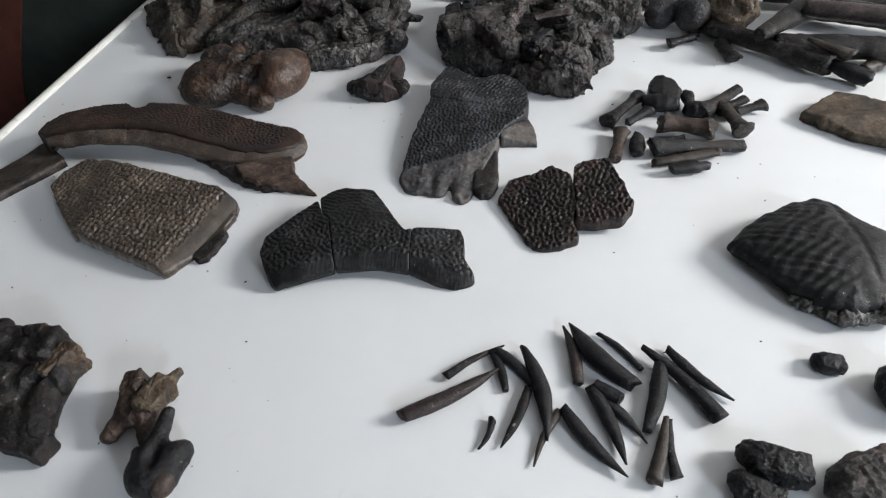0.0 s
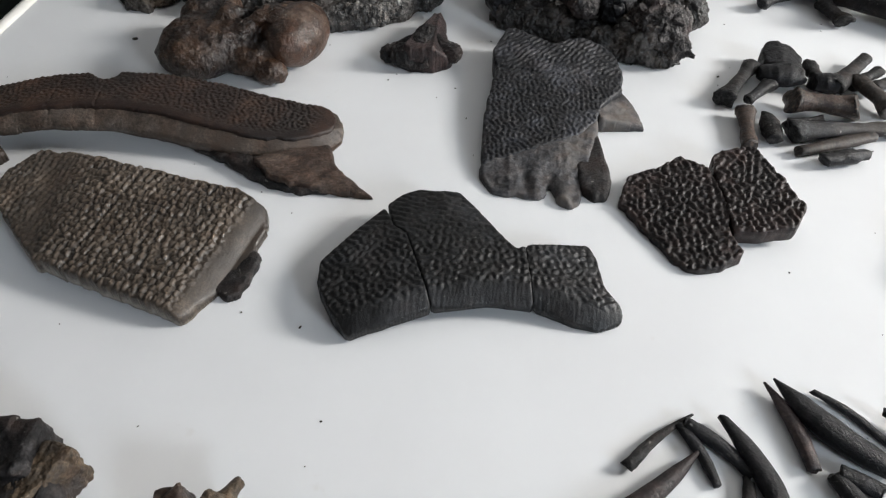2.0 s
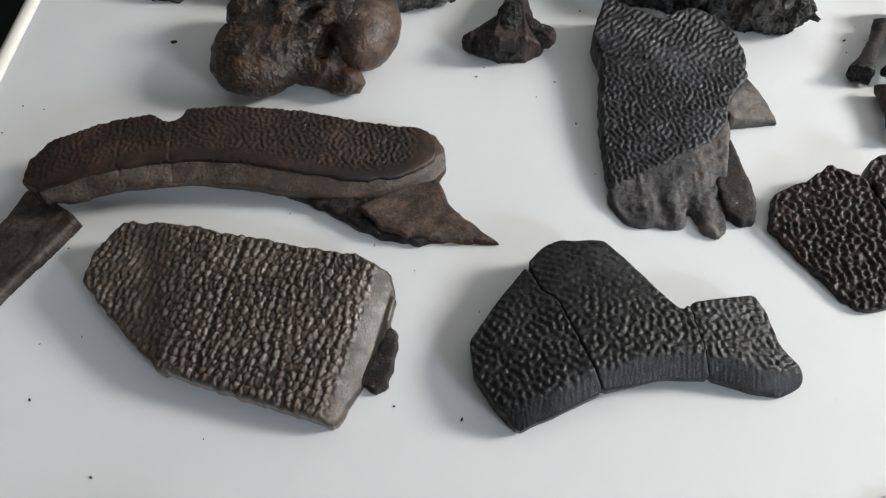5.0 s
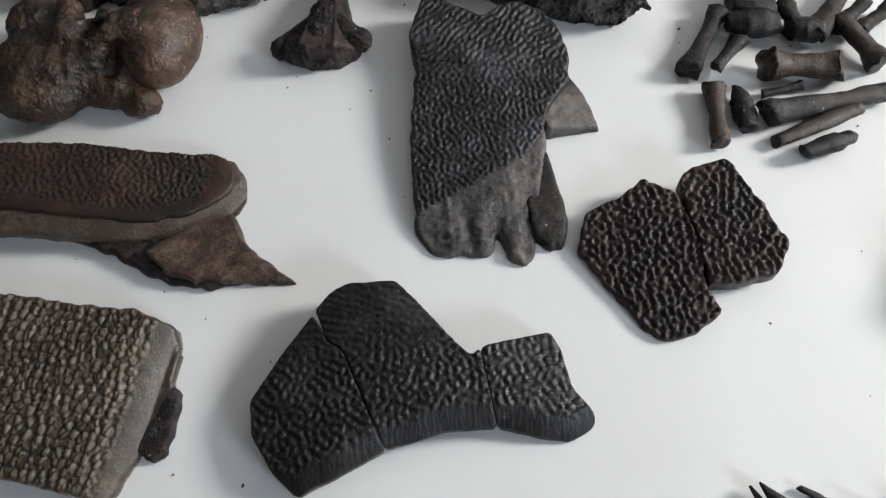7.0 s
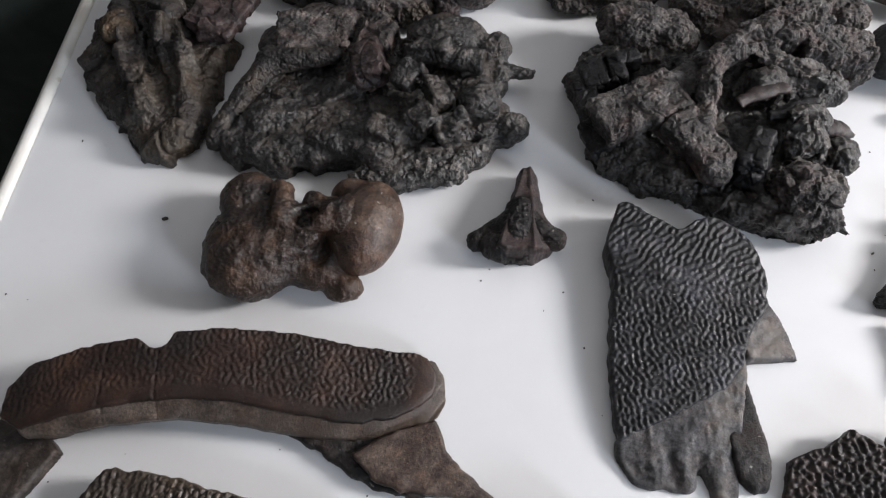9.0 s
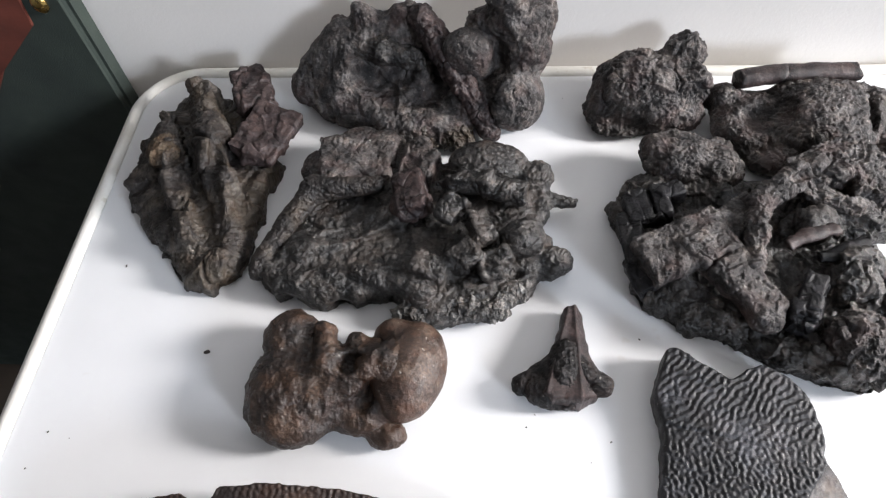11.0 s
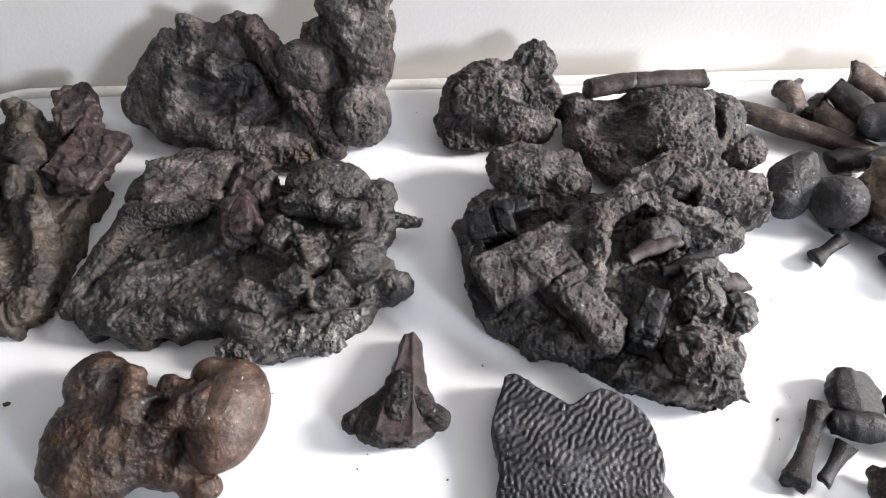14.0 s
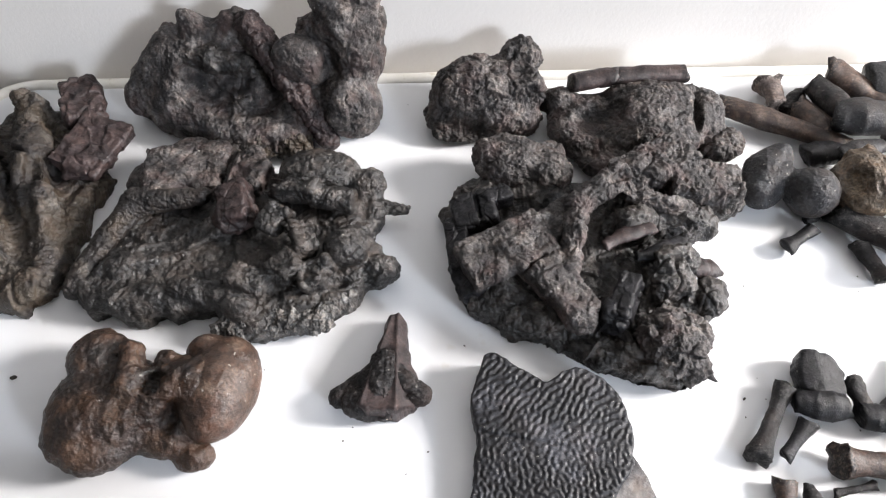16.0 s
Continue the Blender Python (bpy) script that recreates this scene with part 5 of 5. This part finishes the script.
PILE, TOES, TEETH = "long bones in a pile", "small toe bones in a cluster", "scattered fossil teeth"
bone("long_bone", "brown fossil rib shaft in the bone pile", (0.388, 0.553, 0.016), (0.492, 0.500, 0.014), [10, 11, 11, 10, 8], BROWN_BONE, PILE, seed=121, rough=1.2)
bone("bone_fragment", "pale tan fossil bone fragment near the wall", (0.441, 0.583, 0.014), (0.443, 0.552, 0.012), [11, 10, 8, 10], PALE_BONE, PILE, seed=122, rough=2.5)
bone("bone_fragment", "grey fossil bone splinter near the wall", (0.471, 0.573, 0.012), (0.448, 0.548, 0.010), [5, 8, 8, 9], CHAR_BONE, PILE, seed=123, rough=1.6)
bone("long_bone", "charcoal fossil bone shaft in the pile", (0.474, 0.570, 0.024), (0.494, 0.528, 0.022), [10, 12, 13, 12], CHAR_BONE, PILE, seed=124, rough=2.0)
bone("bone_fragment", "brown broken bone shaft in the pile", (0.458, 0.548, 0.016), (0.476, 0.512, 0.016), [10, 12, 13, 11], BROWN_BONE, PILE, seed=125, rough=2.0)
bone("long_bone", "brown forked fossil bone in the pile", (0.490, 0.580, 0.030), (0.532, 0.540, 0.022), [14, 12, 10, 12], BROWN_BONE, PILE, seed=126, rough=2.5)
bone("bone_fragment", "grey rounded fossil bone lump in the pile", (0.524, 0.566, 0.026), (0.575, 0.560, 0.026), [18, 23, 24, 18], STEEL_BONE, PILE, seed=127, rough=3.0)
bone("bone_fragment", "grey angular fossil bone piece on the pile", (0.477, 0.522, 0.030), (0.535, 0.512, 0.034), [13, 18, 15, 8], STEEL_BONE, PILE, seed=128, rough=3.0)
bone("bone_fragment", "smooth grey flat bone on the pile", (0.468, 0.480, 0.030), (0.506, 0.486, 0.032), [5, 9, 9, 6], STEEL_BONE, PILE, seed=129, rough=1.0, flat=0.6)
bone("bone_fragment", "black knobbly bone fragment in the pile", (0.448, 0.492, 0.014), (0.486, 0.492, 0.014), [10, 12, 11, 9], BLACK_BONE, PILE, seed=130, rough=2.5)
bone("long_bone", "dark brown fossil leg bone shaft with broken end", (0.453, 0.431, 0.015), (0.568, 0.345, 0.015), [12, 12, 12, 13, 14], CHAR_BONE, PILE, seed=131, rough=1.2, hollow=True)
bone("long_bone", "tapered grey fossil bone lying across the pile", (0.497, 0.372, 0.034), (0.575, 0.462, 0.034), [9, 11, 14, 17, 19], CHAR_BONE, PILE, seed=132, rough=1.6)
bone("long_bone", "dark fossil leg bone shaft in the pile", (0.520, 0.385, 0.018), (0.640, 0.372, 0.020), [14, 15, 14, 16], CHAR_BONE, PILE, seed=133, rough=1.6)
bone("long_bone", "plum brown fossil bone shaft on the pile", (0.548, 0.418, 0.044), (0.650, 0.392, 0.044), [10, 12, 12, 13], PLUM_BONE, PILE, seed=134, rough=1.2)
bone("bone_fragment", "dark wedge-shaped bone fragment beside the pile", (0.566, 0.352, 0.014), (0.602, 0.326, 0.010), [6, 9, 11, 9], BLACK_BONE, PILE, seed=135, rough=1.6)
bone("bone_fragment", "grey-brown bone chip beside the pile", (0.603, 0.352, 0.008), (0.626, 0.370, 0.008), [7, 8, 7], TAUPE_BONE, PILE, seed=136, rough=1.2)
bone("long_bone", "dark fossil bone shaft at the back of the pile", (0.560, 0.480, 0.020), (0.690, 0.430, 0.020), [17, 16, 16, 18], CHAR_BONE, PILE, seed=137, rough=2.0)
bone("long_bone", "dark fossil bone shaft at the back of the pile", (0.530, 0.520, 0.018), (0.660, 0.500, 0.018), [14, 15, 16, 14], PLUM_BONE, PILE, seed=138, rough=2.0)
bone("bone_fragment", "thin pale bone splinter on the pile", (0.545, 0.366, 0.034), (0.585, 0.345, 0.026), [3, 4, 7, 8], TAUPE_BONE, PILE, seed=139, rough=1.0)
bone("toe_bone", "small black fossil bone lying alone", (0.409, 0.401, 0.006), (0.437, 0.419, 0.006), [8, 5, 5, 6], BLACK_BONE, PILE, seed=140, rough=0.8)
bone("bone_fragment", "tiny dark bone chip", (0.434, 0.430, 0.004), (0.443, 0.433, 0.004), [4, 5, 4], CHAR_BONE, PILE, seed=141, rough=0.8)
bone("toe_bone", "small grey-brown fossil toe bone lying alone", (0.466, 0.402, 0.008), (0.476, 0.368, 0.008), [8, 7, 6, 9], CHAR_BONE, PILE, seed=142, rough=1.4)


def knob_femur():
    thing = base("femur_end", (0.418, 0.455, 0), 0, "blue-grey fossil femur end with a round knob", "fossil bone", PILE)
    skin = ((1.4, 14, 4, "noise"), (0.6, 5, 3, "noise"), (0.4, 2.4, 2, "noise"))
    lump("joint_knob", [("ball", (18, -12, 23), (20, 20, 21)), ("rod", (-6, 4, 22), (10, -6, 23), 12, 13)], STEEL_BONE, thing, "", 1.3, 6, skin, ((-36, -48, -3), (52, 36, 64)), 151)
    lump("trochanter", [("ball", (-20, -2, 16), (16, 18, 15), 25), ("ball", (-11, 12, 22), (19, 19, 16), 30, 8), ("ball", (0, 24, 27), (13, 11, 13)), ("rod", (-14, 4, 20), (2, 0, 22), 14, 12), ("ball_cut", (14, 16, 42), (12, 12, 14))], STEEL_BONE, thing, "", 1.3, 6, skin, ((-52, -36, -3), (36, 56, 60)), 152)
    return thing


def tan_chunk():
    thing = base("bone_fragment", (0.476, 0.446, 0), 0, "tan fossil bone chunk with spongy broken edge", "fossil bone", PILE)
    lump("bone_chunk", [("ball", (0, 0, 24), (24, 28, 24)), ("chip", (4, 4, 28), (20, 22, 16), 30, 25), ("rod", (-8, 22, 40), (14, -20, 40), 5, 7), ("ball_cut", (-16, -8, 46), (12, 16, 14))], TAN_BONE, thing, "", 1.5, 5, ((2.0, 14, 4, "noise"), (1.0, 5, 3, "ridge")), ((-36, -40, -3), (38, 40, 62)), 153)
    return thing


def flat_brown():
    thing = base("bone_plate", (0.585, 0.238, 0), 0, "flat brown fossil bone plate with pale veins", "fossil bone", PILE)
    slab("flat_bone", [(-60, 24), (-48, 36), (-24, 56), (-8, 54), (32, 34), (62, 12), (68, -28), (20, -28), (-18, -12)], lambda x, y, d: 12 + 0.06 * x + 0.09 * y + 3.0 * np.exp(-((y - 0.1 * x - 16) / 7) ** 2), lambda x, y, d: np.maximum(3 + 0.06 * x, 0.3), TAN_BONE, thing, "", 1.4, 155, 0.6, 3.0,
         lambda x, y, d: 0.9 * fractal(np.stack([x.ravel(), y.ravel(), 0 * x.ravel()], 1), 22, 4, 156, True).reshape(x.shape))
    lump("upright_edge", [("chip", (64, 34, 16), (12, 26, 16), 20, 10)], BROWN_BONE, thing, "", 1.8, 4, ((1.5, 14, 3, "noise"),), ((40, -4, -3), (90, 70, 44)), 157)
    return thing


knob_femur()
tan_chunk()
flat_brown()

# the toe bones
bone("toe_bone", "grey-brown waisted fossil toe bone", (0.374, 0.283, 0.009), (0.343, 0.234, 0.008), [6.7, 5, 5, 5.9, 9.2], CHAR_BONE, TOES, seed=161, rough=1.6)
bone("toe_bone", "black fossil toe bone tip leaning in the cluster", (0.384, 0.258, 0.008), (0.362, 0.235, 0.006), [7.6, 5, 4.2, 5], BLACK_BONE, TOES, seed=162, rough=0.7)
bone("toe_bone", "dark knobbly fossil bone under the faceted piece", (0.378, 0.272, 0.010), (0.412, 0.268, 0.010), [7.6, 10.9, 11.8, 8.4], BLACK_BONE, TOES, seed=163, rough=2.0)
bone("toe_bone", "short dark fossil toe bone in the cluster", (0.420, 0.288, 0.009), (0.426, 0.260, 0.009), [7.6, 5.9, 7.6], CHAR_BONE, TOES, seed=164, rough=1.6)
bone("toe_bone", "long charcoal fossil toe bone with spongy end", (0.474, 0.303, 0.009), (0.434, 0.256, 0.009), [5, 5.9, 6.7, 8.4, 9.2], CHAR_BONE, TOES, seed=165, rough=1.3)
bone("toe_bone", "brown waisted fossil toe bone with dark end", (0.394, 0.230, 0.011), (0.442, 0.225, 0.011), [12.6, 9.2, 8.4, 10.1, 12.6], BROWN_BONE, TOES, seed=166, rough=1.6)
bone("bone_fragment", "thin dark bone splinter in the cluster", (0.388, 0.212, 0.004), (0.416, 0.217, 0.004), [3.4, 2.5, 2.1, 3.4], CHAR_BONE, TOES, seed=167, rough=0.5)
bone("toe_bone", "brown short fossil toe bone", (0.357, 0.220, 0.006), (0.350, 0.173, 0.006), [7.6, 5.9, 5, 5.9, 6.7], BROWN_BONE, TOES, seed=168, rough=1.3)
bone("bone_fragment", "dark oval fossil bone piece", (0.372, 0.217, 0.007), (0.371, 0.183, 0.007), [4.2, 6.7, 7.6, 5.9], CHAR_BONE, TOES, seed=169, rough=1.6)
bone("toe_bone", "long dark blue-grey fossil bone shaft", (0.384, 0.193, 0.009), (0.468, 0.204, 0.007), [9.2, 7.6, 5.9, 5.9, 6.7], STEEL_BONE, TOES, seed=170, rough=1.3)
bone("toe_bone", "taupe split fossil bone shaft", (0.386, 0.173, 0.005), (0.446, 0.194, 0.006), [4.2, 5, 5.9, 5], TAUPE_BONE, TOES, seed=171, rough=0.8, flat=0.7)
bone("bone_fragment", "shiny black fossil bone fragment", (0.401, 0.162, 0.006), (0.434, 0.172, 0.006), [5, 6.7, 6.7, 4.2], BLACK_BONE, TOES, seed=172, rough=1.4)
bone("toe_bone", "dark round-ended fossil toe bone in the cluster", (0.418, 0.262, 0.010), (0.438, 0.258, 0.010), [8.4, 10.1, 9.2], BLACK_BONE, TOES, seed=173, rough=1.8)
bone("toe_bone", "dark fossil toe bone shaft in the cluster", (0.452, 0.262, 0.009), (0.478, 0.282, 0.010), [6.7, 5, 4.2, 5.9], CHAR_BONE, TOES, seed=174, rough=1.3)
bone("toe_bone", "pale-ended waisted fossil toe bone", (0.455, 0.266, 0.010), (0.470, 0.226, 0.009), [8.4, 5.9, 5.9, 9.2], TAUPE_BONE, TOES, seed=175, rough=1.8)
bone("toe_bone", "dark fossil toe bone with knobbed end", (0.466, 0.258, 0.009), (0.493, 0.275, 0.008), [7.6, 5, 5, 7.6], CHAR_BONE, TOES, seed=176, rough=1.8)


def faceted_bone():
    thing = base("bone_fragment", (0.399, 0.287, 0), 0, "faceted dark fossil bone piece lying on toe bones", "fossil bone", TOES)
    slab("bone_facet", [(-17, 10), (-10, 20), (10, 16), (17, 4), (14, -13), (-4, -17), (-15, -8)], lambda x, y, d: 19 + 0.14 * y - 0.22 * np.abs(x + 2), lambda x, y, d: 5 + 0 * x, BLACK_BONE, thing, "", 1.0, 177, 0.6, 3.5,
         lambda x, y, d: 0.9 * fractal(np.stack([x.ravel(), y.ravel(), 0 * x.ravel()], 1), 9, 4, 178).reshape(x.shape))
    return thing


faceted_bone()

# ---- teeth ----
for n, (a, b, radii, bend, mat) in enumerate([
    ((0.215, -0.125), (0.275, -0.076), [6, 7, 6.5, 4.5, 0.8], -3, PLUM_BONE),
    ((0.238, -0.088), (0.275, -0.055), [4, 3.5, 3, 2, 0.8], 2, CHAR_BONE),
    ((0.275, -0.117), (0.269, -0.140), [3.5, 2.5, 2, 1], 2, BLACK_BONE),
    ((0.296, -0.090), (0.283, -0.137), [3.5, 4, 4, 3, 0.6], 2, CHAR_BONE),
    ((0.289, -0.057), (0.312, -0.129), [3, 6, 7, 5, 0.8], 5, BLACK_BONE),
    ((0.318, -0.105), (0.305, -0.147), [3.5, 3.5, 3, 2, 0.6], -2, TAUPE_BONE),
    ((0.267, -0.062), (0.281, -0.094), [3, 4, 3.5, 2.5], 2, BLACK_BONE),
    ((0.270, -0.061), (0.298, -0.086), [4, 5, 4.5, 3.5], 2, BLACK_BONE),
    ((0.316, -0.033), (0.329, -0.082), [1, 4.5, 5, 4], 3, PLUM_BONE),
    ((0.320, -0.032), (0.366, -0.080), [0.8, 7, 9, 8.5, 7], -4, BLACK_BONE),
    ((0.341, -0.035), (0.371, -0.063), [2, 3, 3, 2.5], 2, BLACK_BONE),
    ((0.320, -0.103), (0.362, -0.146), [4, 6, 6, 4, 0.7], -3, BLACK_BONE),
    ((0.337, -0.084), (0.361, -0.138), [5, 6.5, 6, 4, 0.8], 2, BLACK_BONE),
    ((0.346, -0.093), (0.374, -0.121), [3, 5, 4.5, 2, 0.6], 2, BLACK_BONE),
    ((0.384, -0.058), (0.374, -0.113), [5, 7, 6, 3.5], 2, BLACK_BONE),
    ((0.386, -0.101), (0.377, -0.147), [2, 4, 5, 6], 1, TAUPE_BONE),
    ((0.388, -0.102), (0.391, -0.142), [2, 3.5, 3.5, 4.5], -2, BLACK_BONE),
    ((0.372, -0.047), (0.420, -0.098), [3, 5, 6, 7.5], 3, BLACK_BONE),
    ((0.389, -0.044), (0.430, -0.081), [4, 5, 4, 1], -3, BLACK_BONE),
    ((0.340, -0.083), (0.358, -0.092), [5, 6, 6], 0, BLACK_BONE),
]):
    bone("tooth", "curved dark fossil tooth lying on the table" if mat is not TAUPE_BONE else "curved grey-brown fossil tooth lying on the table",
         (*a, max(radii) * 0.0008), (*b, max(radii) * 0.0006), [0.86 * v for v in radii], mat, TEETH, "tooth", 0.75, bend, 201 + n, 0.4)

# ---- the near vertebrae and lumps ----


def near_vertebra():
    thing = base("vertebra", (-0.070, -0.136, 0), 0, "large dark fossil vertebra with brown rough side", "vertebra", "fossil vertebrae")
    lump("vertebra_body", [("chip", (6, 16, 22), (26, 15, 13), 6, 8), ("rod", (-30, 34, 20), (-16, 16, 24), 7, 13), ("ball", (-28, 4, 20), (22, 18, 16)), ("rod", (2, -6, 22), (32, -46, 12), 11, 12), ("rod", (34, 0, 20), (44, -42, 12), 11, 11), ("chip", (44, -48, 9), (15, 9, 8), -10, 0), ("ball", (28, -8, 18), (22, 16, 14)), ("rod", (-34, -4, 14), (-4, -20, 16), 9, 12), ("ball_cut", (26, -22, 36), (5, 20, 12), -28), ("ball_cut", (0, 0, 40), (26, 4, 9), -8)],
         CHAR_BONE, thing, "", 1.4, 4, ((1.6, 18, 1, "facet"), (1.6, 16, 4, "noise"), (0.6, 5, 3, "noise")), ((-72, -74, -3), (76, 60, 54)), 231)
    lump("rough_side", [("chip", (36, 8, 19), (9, 15, 12), -18, 10), ("ball", (42, -4, 17), (7, 9, 10))], TAN_BONE, thing, "tan rough broken side", 1.1, 3, ((0.8, 6, 1, "facet"), (0.7, 5, 3, "ridge"), (0.5, 2.4, 2, "noise")), ((18, -26, 2), (64, 36, 44)), 233, 0, False)
    return thing


def brown_vertebra():
    thing = base("vertebra", (0.036, -0.147, 0), 0, "brown fossil vertebra with a raised spine", "vertebra", "fossil vertebrae")
    skin = ((1.0, 12, 1, "facet"), (1.1, 9, 3, "noise"), (0.4, 3, 2, "noise"))
    lump("vertebra_body", [("ball", (-1, -2, 13), (14, 14, 12)), ("chip", (-8, 12, 16), (7, 10, 9), 20, 10), ("rod", (-14, -22, 6), (-4, -4, 12), 6, 8), ("rod", (14, -20, 7), (8, -4, 13), 6, 9), ("ball_cut", (-3, -8, 27), (6, 9, 7)), ("ball_cut", (0, -26, 10), (7, 8, 12)), ("ball_cut", (2, 26, 18), (6, 9, 12))], BROWN_BONE, thing, "", 1.1, 3, skin, ((-34, -36, -3), (34, 38, 36)), 235)
    lump("neural_spine", [("chip", (10, 6, 16), (8, 14, 9), -12, -10), ("rod", (10, 12, 17), (18, 27, 17), 6, 3)], TAN_BONE, thing, "tan spine with worn face", 1.1, 3, skin, ((-10, -18, 2), (34, 40, 36)), 236, 0, False)
    return thing


def black_vertebra():
    thing = base("vertebra", (0.068, -0.182, 0), 0, "black fossil vertebra with a brown patch", "vertebra", "fossil vertebrae")
    lump("vertebra_body", [("ball", (2, -8, 13), (18, 20, 13)), ("rod", (-4, 6, 16), (-6, 30, 18), 7, 4), ("rod", (-16, 2, 10), (-4, -4, 12), 5, 9), ("ball", (14, 4, 14), (8, 10, 9)), ("ball_cut", (2, -2, 28), (5, 12, 8), 10)], BLACK_BONE, thing, "", 1.2, 4, ((1.2, 9, 3, "noise"),), ((-32, -36, -3), (34, 40, 36)), 237)
    lump("brown_patch", [("ball", (12, -16, 14), (8, 10, 8))], BROWN_BONE, thing, "brown worn patch", 1.1, 3, ((0.8, 7, 3, "noise"),), ((0, -32, 2), (26, 0, 28)), 239, 0, False)
    return thing


near_vertebra()
brown_vertebra()
black_vertebra()


def nugget(name, label, place, size, mat, seed, turn=0.0, extra=()):
    """A small rough lump of bone."""
    a, b, c = size
    thing = base(name, (*place, 0), turn, label, "fossil fragment", "small fossil fragments")
    lump("fragment_body", [("ball", (0, 0, c * 0.9), (a, b, c)), ("chip", (0.2 * a, 0, c * 0.9), (0.75 * a, 0.75 * b, 0.8 * c), 20), *extra], mat, thing, "", max(min(size) / 7, 0.9), min(size) * 0.3, ((0.16 * min(size), min(size) * 1.1, 4, "noise"), (0.10 * min(size), min(size) * 0.5, 3, "ridge")),
         ((-1.5 * a, -1.5 * b, -2), (1.5 * a, 1.5 * b, 2.4 * c)), seed)
    return thing


nugget("scute", "small black knobbly fossil scute", (0.493, -0.044), (11, 8, 6), BLACK_BONE, 241, -18)
nugget("scute", "dark ridged fossil scute", (0.536, -0.064), (18, 22, 11), BLACK_BONE, 243, 10)
nugget("bone_fragment", "black lumpy fossil fragment", (0.446, -0.128), (22, 12, 10), BLACK_BONE, 245, -22)
nugget("bone_fragment", "black lumpy fossil fragment", (0.434, -0.147), (17, 10, 8), BLACK_BONE, 247, -35)
nugget("bone_fragment", "grey mottled fossil rock piece", (0.497, -0.136), (26, 20, 13), GREY_ROCK, 249, 20)

# crumbs and specks fallen from the fossils
def crumbs():
    r = np.random.RandomState(5)
    bm = bmesh.new()
    spots = [(-0.178, 0.301, 2.2), (0.126, 0.243, 0.8), (0.348, 0.278, 1.1), (0.138, 0.201, 0.8), (0.055, -0.015, 0.9)]
    spots += [(r.uniform(-0.29, 0.55), r.uniform(-0.2, 0.59), r.uniform(0.35, 0.9)) for _ in range(130)]
    for x, y, s in spots:
        m = Matrix.Translation((x, y, 0.0003 * s)) @ Euler((0, 0, r.uniform(0, 6))).to_matrix().to_4x4() @ Matrix.Diagonal((0.001 * s * r.uniform(0.8, 1.6), 0.0008 * s, 0.0006 * s, 1))
        bmesh.ops.create_icosphere(bm, subdivisions=1, radius=1.0, matrix=m)
    me = bpy.data.meshes.new("crumbs")
    bm.to_mesh(me)
    bm.free()
    me.materials.append(GRIT)
    return tagged(new("crumbs", me), "tiny dark crumbs scattered on the white table", "crumbs", "", "stuff")


crumbs()
